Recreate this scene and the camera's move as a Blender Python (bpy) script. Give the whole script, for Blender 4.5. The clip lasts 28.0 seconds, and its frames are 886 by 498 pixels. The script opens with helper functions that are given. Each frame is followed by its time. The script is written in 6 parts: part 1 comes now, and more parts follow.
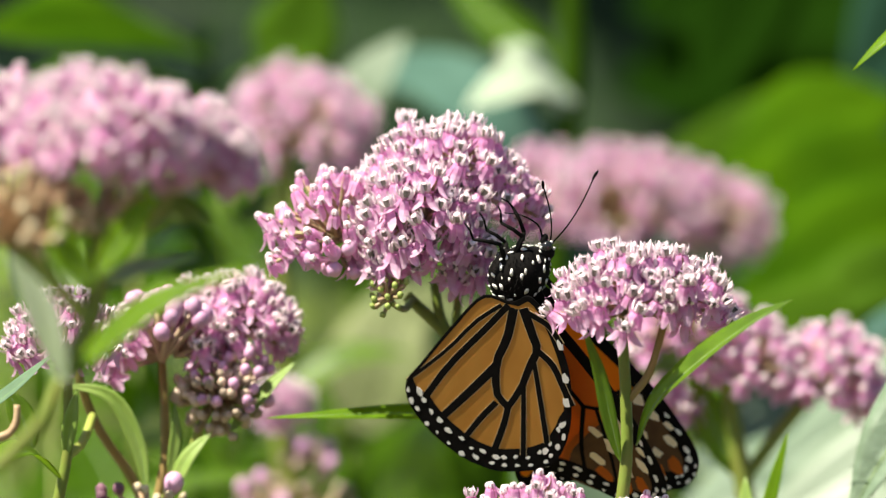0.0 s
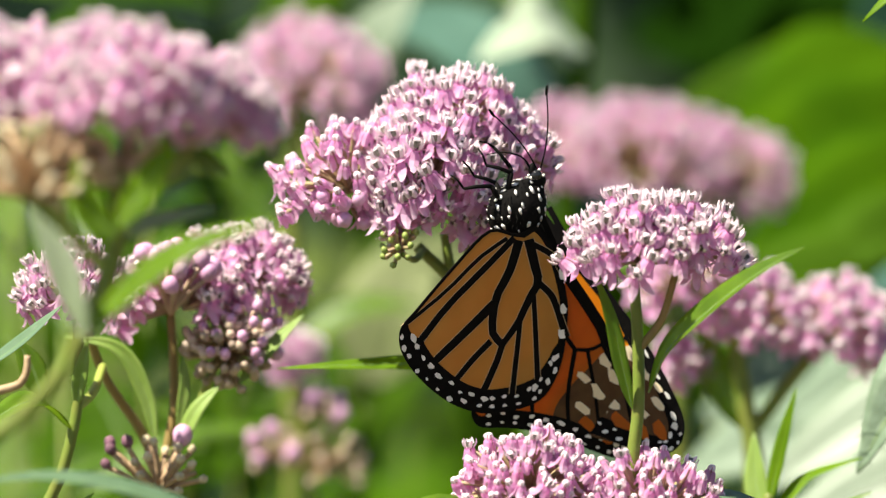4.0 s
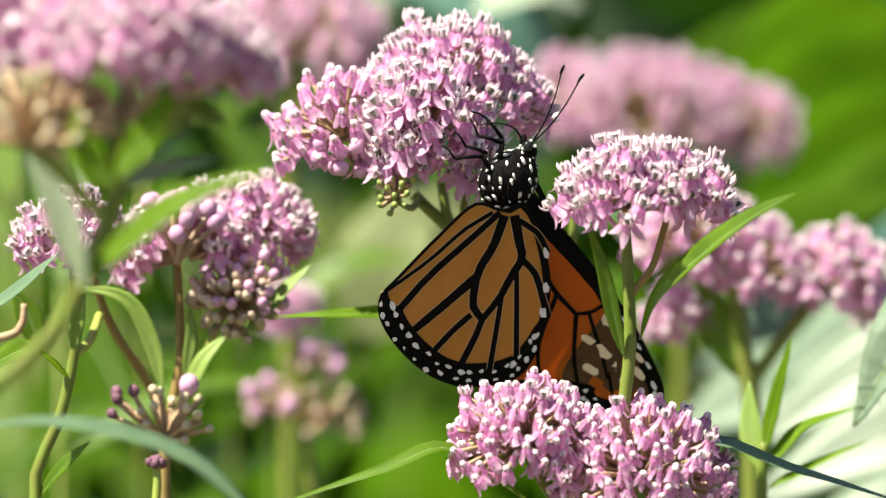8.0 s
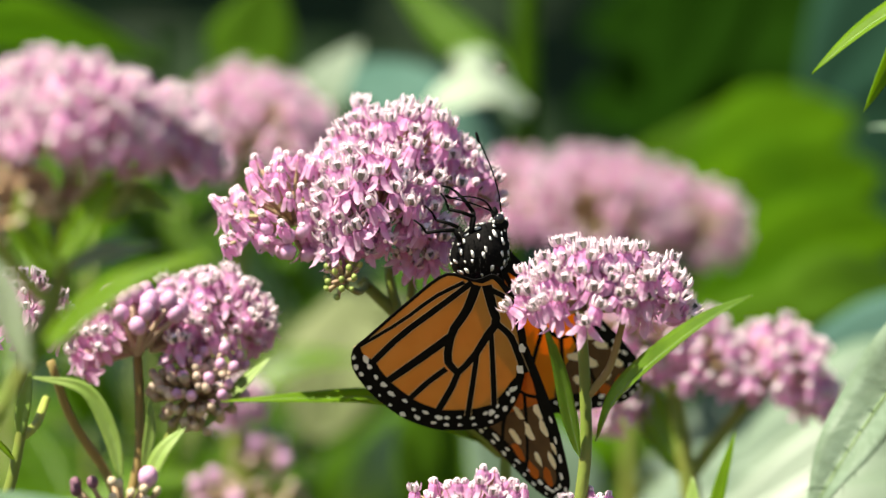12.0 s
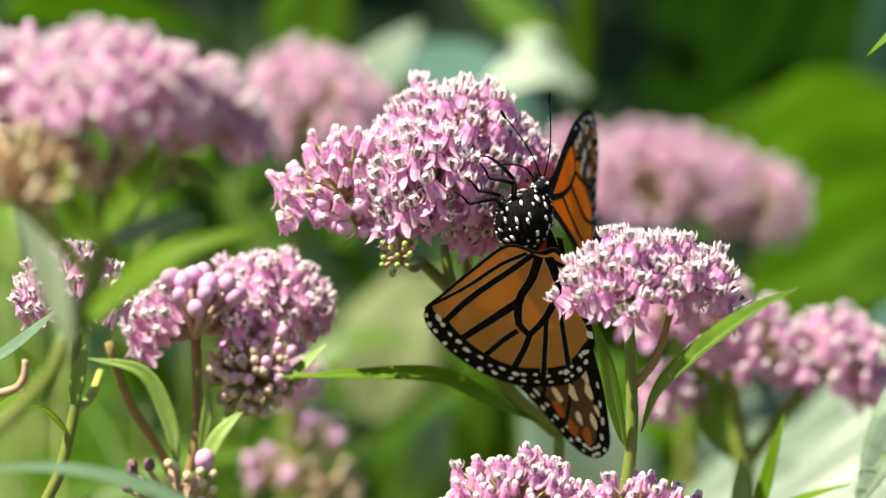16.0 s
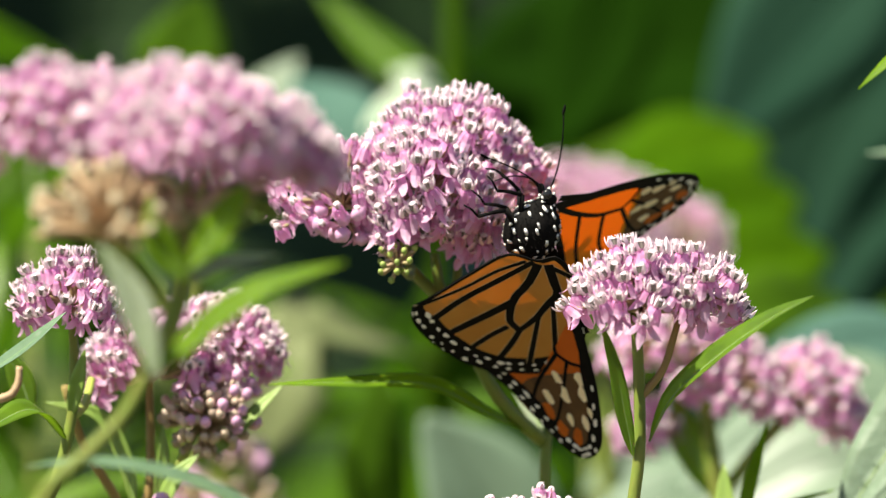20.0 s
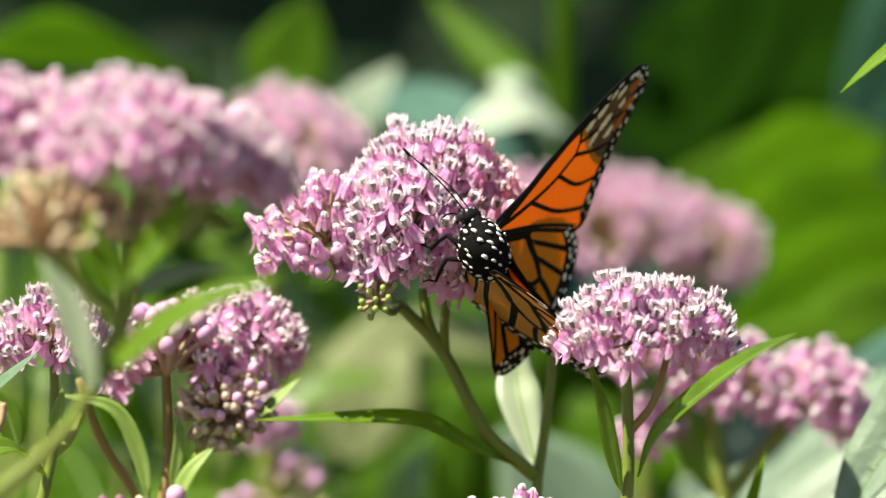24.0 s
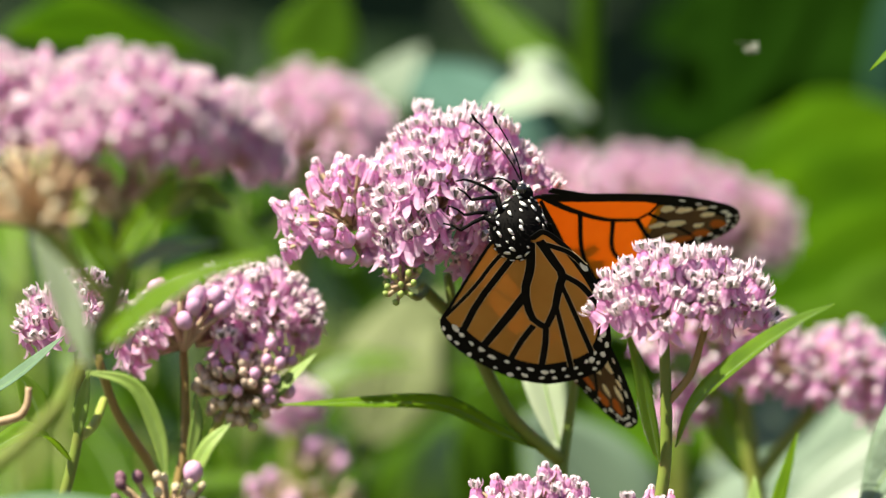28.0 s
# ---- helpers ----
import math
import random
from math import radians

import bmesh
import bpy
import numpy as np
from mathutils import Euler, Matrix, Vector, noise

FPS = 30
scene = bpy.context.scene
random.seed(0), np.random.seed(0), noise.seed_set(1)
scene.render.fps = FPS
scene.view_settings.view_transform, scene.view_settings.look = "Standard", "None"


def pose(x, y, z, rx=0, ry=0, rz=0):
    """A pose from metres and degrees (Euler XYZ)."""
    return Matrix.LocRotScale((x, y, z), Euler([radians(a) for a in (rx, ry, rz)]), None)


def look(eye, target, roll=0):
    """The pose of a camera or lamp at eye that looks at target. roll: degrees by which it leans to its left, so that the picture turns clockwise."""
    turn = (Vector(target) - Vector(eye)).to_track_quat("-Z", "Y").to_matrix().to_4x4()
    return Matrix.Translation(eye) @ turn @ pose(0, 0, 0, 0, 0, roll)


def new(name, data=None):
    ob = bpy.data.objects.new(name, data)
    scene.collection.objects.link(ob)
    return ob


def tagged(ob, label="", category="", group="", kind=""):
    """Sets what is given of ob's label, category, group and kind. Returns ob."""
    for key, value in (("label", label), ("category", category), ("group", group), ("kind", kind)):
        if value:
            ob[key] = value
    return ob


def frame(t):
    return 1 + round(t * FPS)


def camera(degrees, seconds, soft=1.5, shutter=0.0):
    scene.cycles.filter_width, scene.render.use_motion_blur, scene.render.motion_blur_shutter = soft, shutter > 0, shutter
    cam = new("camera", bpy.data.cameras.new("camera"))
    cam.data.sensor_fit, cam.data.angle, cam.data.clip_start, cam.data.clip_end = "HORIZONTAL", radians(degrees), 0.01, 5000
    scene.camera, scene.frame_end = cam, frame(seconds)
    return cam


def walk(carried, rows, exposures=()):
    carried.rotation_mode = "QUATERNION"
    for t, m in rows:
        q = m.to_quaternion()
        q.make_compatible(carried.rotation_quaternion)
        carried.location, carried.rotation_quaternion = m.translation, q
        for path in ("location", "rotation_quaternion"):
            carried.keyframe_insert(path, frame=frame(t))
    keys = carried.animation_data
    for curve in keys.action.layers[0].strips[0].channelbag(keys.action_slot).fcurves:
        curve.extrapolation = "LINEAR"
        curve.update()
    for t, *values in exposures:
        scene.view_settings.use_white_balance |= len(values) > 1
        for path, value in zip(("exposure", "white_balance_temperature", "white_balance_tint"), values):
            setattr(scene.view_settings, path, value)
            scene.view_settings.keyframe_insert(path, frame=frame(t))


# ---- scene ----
# ---- camera ----
SECONDS = 28.0
cam = camera(5.3, SECONDS, 1.0)
cam.data.dof.use_dof = True
cam.data.dof.focus_distance = 1.770
cam.data.dof.aperture_fstop = 16.0
# seconds, x, z, tilt, roll, turn
PATH = [
    (0, 0.0000, 1.2120, -0.0867, 0.00, 0.0020), (0.5, 0.0000, 1.2119, -0.1755, 0.00, 0.0176), (1, 0.0000, 1.2117, -0.2484, 0.00, 0.1106),
    (1.5, 0.0000, 1.2116, -0.2648, 0.00, 0.1989), (2, 0.0000, 1.2114, -0.2549, 0.00, 0.1989), (2.5, 0.0000, 1.2113, -0.2246, 0.00, 0.1261),
    (3, 0.0000, 1.2111, -0.2407, 0.00, 0.1055), (3.5, 0.0000, 1.2110, -0.2933, 0.00, 0.0693), (5.5, 0.0000, 1.2104, -0.4666, 0.00, 0.0589),
    (6, 0.0000, 1.2103, -0.5087, 0.00, 0.0900), (6.5, 0.0000, 1.2101, -0.5921, 0.00, 0.1157), (7, 0.0000, 1.2100, -0.6549, 0.00, 0.0484),
    (7.5, 0.0000, 1.2075, -0.5597, 0.00, 0.0176), (8, 0.0000, 1.2050, -0.4700, 0.00, 0.0433), (8.5, 0.0000, 1.2025, -0.3644, 0.00, 0.0278),
    (9, 0.0000, 1.2000, -0.2381, 0.00, 0.0071), (9.5, 0.0000, 1.1975, -0.1068, 0.00, -0.0135), (10, 0.0000, 1.1950, 0.0245, 0.00, -0.0189),
    (10.5, 0.0000, 1.1925, 0.2492, 0.00, -0.0602), (11, 0.0000, 1.1900, 0.4996, 0.00, -0.1174), (11.5, 0.0000, 1.1897, 0.6780, 0.11, -0.1336),
    (12, 0.0000, 1.1893, 0.5359, 0.23, -0.2746), (12.5, 0.0000, 1.1890, 0.5279, 0.34, -0.2912), (14.5, 0.0000, 1.1876, 0.5895, 0.79, -0.2544),
    (15, 0.0000, 1.1873, 0.5958, 0.90, -0.1627), (15.5, 0.0000, 1.1869, 0.5540, 0.90, -0.0956), (16, 0.0000, 1.1866, 0.4847, 0.91, 0.0544),
    (16.5, 0.0000, 1.1862, 0.4853, 0.91, 0.0440), (17, 0.0000, 1.1859, 0.4559, 0.92, -0.0079), (17.5, 0.0000, 1.1855, 0.5150, 0.92, -0.1015),
    (18, 0.0000, 1.1852, 0.5315, 0.92, -0.1278), (18.5, -0.0140, 1.1808, 0.7327, 0.93, -0.5601), (19, -0.0610, 1.1704, 1.0939, 0.93, -1.9993),
    (19.5, -0.1075, 1.1600, 1.4100, 0.93, -3.2447), (20, -0.1100, 1.1600, 1.3708, 0.94, -3.4747), (20.5, -0.0300, 1.1767, 0.8927, 0.94, -1.4601),
    (21, 0.0000, 1.1823, 0.8449, 0.95, -0.5902), (21.5, 0.0000, 1.1851, 0.7096, 0.95, -0.4230), (22, 0.0000, 1.1880, 0.7067, 0.95, -0.4215),
    (22.5, 0.0000, 1.1883, 0.7120, 0.96, -0.1211), (24.5, 0.0000, 1.1897, 0.6532, 0.97, -0.0586), (25, 0.0000, 1.1900, 0.6626, 0.98, -0.0168),
    (25.5, 0.0000, 1.1903, 0.6978, 0.98, 0.0351), (26, 0.0000, 1.1907, 0.7124, 0.98, 0.0663), (26.5, 0.0000, 1.1910, 0.7317, 0.99, 0.1389),
    (27, 0.0000, 1.1913, 0.7117, 0.99, 0.0978), (27.5, 0.0000, 1.1917, 0.6375, 1.00, 0.1757), (28, 0.0000, 1.1920, 0.4836, 1.00, 0.0774)]
walk(cam, [(t, pose(x, -1.8, z, 90 + tilt, -roll, turn)) for t, x, z, tilt, roll, turn in PATH],
     [(0, 1.24), (5, 1.3), (6, 1.38), (9, 1.38), (10.5, 1.29), (12, 1.27), (28, 1.27)])

# ---- sky and sun ----
SUN_TO = Vector((-0.46, -0.25, 0.85)).normalized()
world = bpy.data.worlds.new("sky")
scene.world = world
world.use_nodes = True
wn = world.node_tree.nodes
sky = wn.new("ShaderNodeTexSky")
sky.sky_type = "NISHITA"
sky.sun_disc = False
sky.sun_elevation = math.asin(SUN_TO.z)
sky.sun_rotation = math.atan2(SUN_TO.x, SUN_TO.y)
wn["Background"].inputs["Strength"].default_value = 0.048
world.node_tree.links.new(sky.outputs[0], wn["Background"].inputs["Color"])
sun = new("sun", bpy.data.lights.new("sun", "SUN"))
sun.data.energy, sun.data.angle, sun.data.color = 5.0, radians(0.5), (1.0, 0.94, 0.77)
sun.matrix_world = look(SUN_TO * 20, (0, 0, 0))


# ---- materials ----
def material(name, col, col2=None, rough=0.5, scale=300.0, bump=0.0, bump_scale=800.0, trans=0.0,
             tcol=None, vary=0.0, spec=0.5, island=False, metal=0.0):
    """A surface with two colours mixed by two scales of noise, fine relief, and light that comes through thin parts."""
    m = bpy.data.materials.new(name)
    m.use_nodes = True
    n, l = m.node_tree.nodes, m.node_tree.links
    bsdf = n["Principled BSDF"]
    bsdf.inputs["Roughness"].default_value = rough
    bsdf.inputs["Specular IOR Level"].default_value = spec
    bsdf.inputs["Metallic"].default_value = metal
    tc = n.new("ShaderNodeTexCoord")
    big = n.new("ShaderNodeTexNoise")
    big.inputs["Scale"].default_value = scale
    big.inputs["Detail"].default_value = 5
    l.new(tc.outputs["Object"], big.inputs["Vector"])
    ramp = n.new("ShaderNodeMapRange")
    ramp.inputs["From Min"].default_value, ramp.inputs["From Max"].default_value = 0.3, 0.7
    l.new(big.outputs["Fac"], ramp.inputs["Value"])
    mix = n.new("ShaderNodeMix")
    mix.data_type = "RGBA"
    mix.inputs["A"].default_value = (*col, 1)
    mix.inputs["B"].default_value = (*(col2 or [c * 0.7 for c in col]), 1)
    l.new(ramp.outputs["Result"], mix.inputs["Factor"])
    out = mix.outputs["Result"]
    if vary:
        rnd = n.new("ShaderNodeNewGeometry" if island else "ShaderNodeObjectInfo")
        mr = n.new("ShaderNodeMapRange")
        mr.inputs["To Min"].default_value, mr.inputs["To Max"].default_value = 1 - vary, 1 + vary
        l.new(rnd.outputs["Random Per Island" if island else "Random"], mr.inputs["Value"])
        hsv = n.new("ShaderNodeHueSaturation")
        l.new(mr.outputs["Result"], hsv.inputs["Value"])
        l.new(out, hsv.inputs["Color"])
        out = hsv.outputs["Color"]
    l.new(out, bsdf.inputs["Base Color"])
    if bump:
        fine = n.new("ShaderNodeTexNoise")
        fine.inputs["Scale"].default_value = bump_scale
        fine.inputs["Detail"].default_value = 3
        l.new(tc.outputs["Object"], fine.inputs["Vector"])
        bp = n.new("ShaderNodeBump")
        bp.inputs["Strength"].default_value = bump
        bp.inputs["Distance"].default_value = 0.0005
        l.new(fine.outputs["Fac"], bp.inputs["Height"])
        l.new(bp.outputs["Normal"], bsdf.inputs["Normal"])
    if trans:
        tl = n.new("ShaderNodeBsdfTranslucent")
        if tcol:
            tl.inputs["Color"].default_value = (*tcol, 1)
        else:
            l.new(out, tl.inputs["Color"])
        mx = n.new("ShaderNodeMixShader")
        mx.inputs["Fac"].default_value = trans
        l.new(bsdf.outputs[0], mx.inputs[1])
        l.new(tl.outputs[0], mx.inputs[2])
        l.new(mx.outputs[0], n["Material Output"].inputs["Surface"])
    return m


PETAL = material("petal_pink", (0.71, 0.255, 0.565), (0.78, 0.43, 0.70), 0.5, 500, 0.15, 2500, 0.55, vary=0.16)
# petals pale towards their tips
nodes, links = PETAL.node_tree.nodes, PETAL.node_tree.links
split, span, tint = nodes.new("ShaderNodeSeparateXYZ"), nodes.new("ShaderNodeMapRange"), nodes.new("ShaderNodeMix")
tint.data_type = "RGBA"
skin = nodes["Principled BSDF"].inputs["Base Color"]
links.new(nodes["Texture Coordinate"].outputs["Object"], split.inputs[0])
links.new(split.outputs["Z"], span.inputs["Value"])
span.inputs["From Min"].default_value, span.inputs["From Max"].default_value = 0.0, -0.0026
span.inputs["To Min"].default_value, span.inputs["To Max"].default_value = 0.0, 0.75
links.new(span.outputs["Result"], tint.inputs["Factor"])
links.new(skin.links[0].from_socket, tint.inputs["A"])
tint.inputs["B"].default_value = (0.87, 0.66, 0.81, 1)
links.new(tint.outputs["Result"], skin)
HOOD = material("hood_pale", (0.92, 0.82, 0.85), (0.88, 0.66, 0.76), 0.4, 700, 0.1, 2500, 0.15, vary=0.08)
BLUSH = material("crown_blush", (0.50, 0.20, 0.26), (0.40, 0.17, 0.16), 0.5, 900, vary=0.3)
CROWN = material("crown_grey", (0.17, 0.15, 0.13), (0.08, 0.07, 0.06), 0.5, 900, vary=0.3)
BUD = material("bud_mauve", (0.60, 0.31, 0.52), (0.70, 0.43, 0.61), 0.5, 400, 0.1, 2000, 0.1, vary=0.15)
BUD_OLD = material("bud_dusty", (0.50, 0.40, 0.27), (0.56, 0.42, 0.36), 0.6, 400, 0.1, 2000, 0.1, vary=0.25)
BUD_GREEN = material("bud_green", (0.32, 0.40, 0.09), (0.24, 0.33, 0.07), 0.5, 500, vary=0.2)
PEDICEL = material("pedicel_olive", (0.44, 0.29, 0.20), (0.36, 0.31, 0.14), 0.5, 300, trans=0.1)
PALE_PEDICEL = material("pedicel_pale", (0.56, 0.42, 0.30), (0.50, 0.33, 0.26), 0.5, 300, trans=0.15)
HUSK = material("husk_pale", (0.66, 0.58, 0.40), (0.45, 0.36, 0.22), 0.7, 500, vary=0.2)
WITHER = material("bud_withered", (0.13, 0.05, 0.09), (0.20, 0.09, 0.12), 0.6, 900, 0.5, 2500, vary=0.2)
RUDDY = material("stem_ruddy", (0.30, 0.20, 0.075), (0.24, 0.19, 0.06), 0.5, 150, 0.15, 1500, spec=0.25)
LIME_STEM = material("stem_lime", (0.42, 0.48, 0.10), (0.34, 0.42, 0.09), 0.5, 150, 0.15, 1500, 0.15, spec=0.25)
DRY = material("dry_stalk", (0.50, 0.36, 0.22), (0.34, 0.22, 0.12), 0.7, 300, 0.3)
STEM = material("stem_green", (0.155, 0.235, 0.035), (0.18, 0.19, 0.04), 0.45, 150, 0.15, 1500, spec=0.25)
# the darker second green paints dapples of shade over the leaf's own colour
LEAF = material("leaf_green_dappled", (0.15, 0.26, 0.018), (0.065, 0.13, 0.012), 0.42, 110, 0.25, 900, 0.55, (0.50, 0.68, 0.03))
LEAF_VIVID = material("leaf_vivid", (0.17, 0.29, 0.010), (0.10, 0.19, 0.008), 0.5, 110, 0.25, 900, 0.5, (0.50, 0.70, 0.02), spec=0.12)
LEAF_BLUE = material("leaf_bluegreen", (0.10, 0.17, 0.09), (0.13, 0.21, 0.12), 0.40, 220, 0.3, 900, 0.15, (0.2, 0.35, 0.08))
LEAF_GREY = material("leaf_greygreen", (0.19, 0.26, 0.18), (0.14, 0.20, 0.125), 0.45, 260, 0.6, 500, 0.12, (0.25, 0.38, 0.15))
LEAF_PALE = material("leaf_pale", (0.21, 0.33, 0.055), (0.27, 0.38, 0.09), 0.42, 150, 0.2, 700, 0.25, (0.36, 0.5, 0.12))
# green leaves paled: the sheen of reflected light is painted into both colours
LEAF_SHEEN = material("leaf_painted_sheen", (0.42, 0.48, 0.34), (0.36, 0.44, 0.26), 0.4, 90, 0.2, 300, 0.3, (0.42, 0.55, 0.25))
LEAF_PALE_SHEEN = material("leaf_pale_sheen", (0.18, 0.24, 0.16), (0.13, 0.18, 0.115), 0.45, 60, 0.2, 300, 0.15, (0.4, 0.5, 0.25))
# the sun's glare on the leaf is put into a whitish base colour
LEAF_GLARE = material("leaf_painted_glare", (0.46, 0.53, 0.40), (0.38, 0.46, 0.33), 0.4, 60, 0.2, 300, 0.15, (0.5, 0.6, 0.35), spec=0.7)
LEAF_TEAL = material("leaf_teal", (0.05, 0.11, 0.085), (0.08, 0.15, 0.12), 0.8, 40, 0.2, 300, 0.1, spec=0.04)
# darker copy of the teal leaf, with shade put into its colour
LEAF_TEAL_SHADE = material("leaf_teal_shade", (0.016, 0.050, 0.030), (0.022, 0.06, 0.036), 0.8, 40, 0.2, 300, 0.1, spec=0.04)
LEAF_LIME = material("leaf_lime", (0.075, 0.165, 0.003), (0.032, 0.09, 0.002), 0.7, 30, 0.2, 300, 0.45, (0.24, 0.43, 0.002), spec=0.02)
# lime taken down almost to black, shade among the leaves painted in
LEAF_LIME_SHADE = material("leaf_lime_shade", (0.020, 0.068, 0.003), (0.009, 0.030, 0.002), 0.85, 14, 0.2, 300, 0.5, (0.05, 0.15, 0.002), spec=0.02)
LEAF_LEAFY = material("leaf_mid_green", (0.07, 0.15, 0.008), (0.04, 0.09, 0.005), 0.5, 30, 0.2, 300, 0.45, (0.24, 0.40, 0.008), spec=0.04)
LEAF_BUFF = material("leaf_buff", (0.18, 0.205, 0.095), (0.14, 0.17, 0.07), 0.6, 30, 0.2, 300, 0.15, (0.4, 0.42, 0.15), spec=0.1)
LEAF_PEWTER = material("leaf_pewter", (0.16, 0.23, 0.15), (0.12, 0.18, 0.115), 0.5, 30, 0.2, 300, 0.1, (0.2, 0.35, 0.15), spec=0.3)
LEAF_OLIVE = material("leaf_olive", (0.085, 0.12, 0.026), (0.115, 0.15, 0.036), 0.5, 30, 0.2, 300, 0.2, (0.2, 0.28, 0.06), spec=0.04)
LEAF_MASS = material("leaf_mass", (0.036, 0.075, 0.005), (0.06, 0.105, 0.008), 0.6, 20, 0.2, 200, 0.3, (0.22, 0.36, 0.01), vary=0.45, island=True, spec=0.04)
# near-black green: the shade within the foliage is put into the colour
LEAF_SHADE = material("leaf_painted_shade", (0.012, 0.03, 0.008), (0.02, 0.045, 0.012), 0.6, 20, 0.2, 200, 0.15, (0.05, 0.1, 0.005), vary=0.4, island=True, spec=0.2)
BACKDROP_SHADE = material("backdrop_shade", (0.012, 0.028, 0.018), (0.02, 0.04, 0.022), 0.9, 8, spec=0.1)
RIB = material("leaf_rib", (0.26, 0.36, 0.14), (0.20, 0.30, 0.10), 0.5, 300, spec=0.3)
CREASE = material("leaf_crease", (0.06, 0.11, 0.06), (0.045, 0.09, 0.045), 0.6, 300, spec=0.2)
SOIL = material("soil_grass", (0.06, 0.07, 0.03), (0.09, 0.07, 0.04), 0.9, 6, 0.6, 60)
BLACK = material("scale_black", (0.0025, 0.0022, 0.0022), (0.006, 0.005, 0.0045), 0.75, 600, 0.1, 6000, spec=0.08)
ORANGE = material("wing_orange", (0.90, 0.35, 0.010), (0.84, 0.28, 0.008), 0.6, 180, 0.08, 6000, 0.48, (1.0, 0.50, 0.010), spec=0.2)
TAN = material("wing_tan", (0.51, 0.255, 0.052), (0.43, 0.20, 0.035), 0.5, 140, 0.06, 6000, 0.20, (0.75, 0.33, 0.05), spec=0.2)
UNDER = material("wing_under_orange", (0.62, 0.15, 0.012), (0.52, 0.12, 0.01), 0.6, 250, 0.2, 4000, 0.30, (0.9, 0.25, 0.01), spec=0.2)
APEX = material("wing_apex_brown", (0.08, 0.04, 0.018), (0.14, 0.07, 0.025), 0.6, 300, 0.2, 4000, 0.15, spec=0.2)
PALE_EDGE = material("vein_edge_pale", (0.62, 0.46, 0.26), (0.5, 0.36, 0.18), 0.65, 400, spec=0.2)
SPOT = material("spot_white", (0.82, 0.80, 0.76), (0.72, 0.70, 0.66), 0.6, 900)
GAUZE = material("fly_pale", (0.30, 0.31, 0.25), (0.22, 0.23, 0.18), 0.5, 900, trans=0.3)
CREAM = material("spot_cream", (0.85, 0.72, 0.50), (0.80, 0.66, 0.42), 0.6, 900)
EYE = material("eye_black", (0.01, 0.01, 0.01), (0.02, 0.02, 0.02), 0.15, 2000)


# ---- small builders ----
def part(name, bm, mats, parent, label="", smooth=True):
    me = bpy.data.meshes.new(name)
    bm.to_mesh(me)
    bm.free()
    for m in (mats if isinstance(mats, (list, tuple)) else [mats]):
        me.materials.append(m)
    if smooth:
        me.shade_smooth()
    ob = new(name, me)
    ob.parent = parent
    return tagged(ob, label)


def share(name, me, parent, m):
    """One more object on a mesh that others use too."""
    ob = new(name, me)
    ob.parent = parent
    ob.matrix_basis = m
    return ob


def thing(name, at, label, category, group="", kind=""):
    ob = new(name)
    ob.location = at
    return tagged(ob, label, category, group, kind)


def spline(points, n):
    """n points on a smooth line through the points given."""
    p = [Vector(q) for q in points]
    p = [p[0] * 2 - p[1]] + p + [p[-1] * 2 - p[-2]]
    out = []
    for i in range(n):
        s = i / (n - 1) * (len(p) - 3)
        k = min(int(s), len(p) - 4)
        t = s - k
        a, b, c, d = p[k:k + 4]
        m0, m1 = (c - a) * 0.5, (d - b) * 0.5
        near, most = (c - b).length, 1e-9
        for m, other in ((m0, (b - a).length), (m1, (d - c).length)):
            cap = min(near, other) + most
            if m.length > cap:
                m *= cap / m.length
        t2, t3 = t * t, t ** 3
        out.append(b * (2 * t3 - 3 * t2 + 1) + m0 * (t3 - 2 * t2 + t) + c * (3 * t2 - 2 * t3) + m1 * (t3 - t2))
    return out


def tube(bm, line, r0, r1=None, sides=8, mat=0, flat=1.0):
    """A tapered round rod along a line of points, closed at both ends."""
    r1 = r0 if r1 is None else r1
    n = len(line)
    rings = []
    side = None
    for i, p in enumerate(line):
        d = (line[min(i + 1, n - 1)] - line[max(i - 1, 0)]).normalized()
        if side is None:
            side = d.orthogonal().normalized()
        side = (side - d * side.dot(d)).normalized()
        up = d.cross(side)
        r = r0 + (r1 - r0) * i / (n - 1)
        rings.append([bm.verts.new(p + side * (r * math.cos(a)) + up * (r * flat * math.sin(a)))
                      for a in (2 * math.pi * k / sides for k in range(sides))])
    for a, b in zip(rings, rings[1:]):
        for k in range(sides):
            bm.faces.new((a[k], a[(k + 1) % sides], b[(k + 1) % sides], b[k])).material_index = mat
    bm.faces.new(rings[0][::-1]).material_index = mat
    bm.faces.new(rings[-1]).material_index = mat


def blob(bm, centre, size, turn=None, u=8, v=5, mat=0, dent=0.0):
    """A closed round body, scaled and turned."""
    m = Matrix.Translation(centre) @ (turn.to_matrix().to_4x4() if turn else Matrix()) @ Matrix.Diagonal((*size, 1))
    rings = []
    top, low = bm.verts.new(m @ Vector((0, 0, 1))), bm.verts.new(m @ Vector((0, 0, -1)))
    for j in range(1, v):
        a = math.pi * j / v
        ring = []
        for k in range(u):
            b = 2 * math.pi * k / u
            w = math.sin(a) * (1 + dent * math.cos(5 * b))
            ring.append(bm.verts.new(m @ Vector((w * math.cos(b), w * math.sin(b), math.cos(a)))))
        rings.append(ring)
    for k in range(u):
        n = (k + 1) % u
        bm.faces.new((top, rings[0][k], rings[0][n])).material_index = mat
        bm.faces.new((low, rings[-1][n], rings[-1][k])).material_index = mat
        for a, b in zip(rings, rings[1:]):
            bm.faces.new((a[k], b[k], b[n], a[n])).material_index = mat


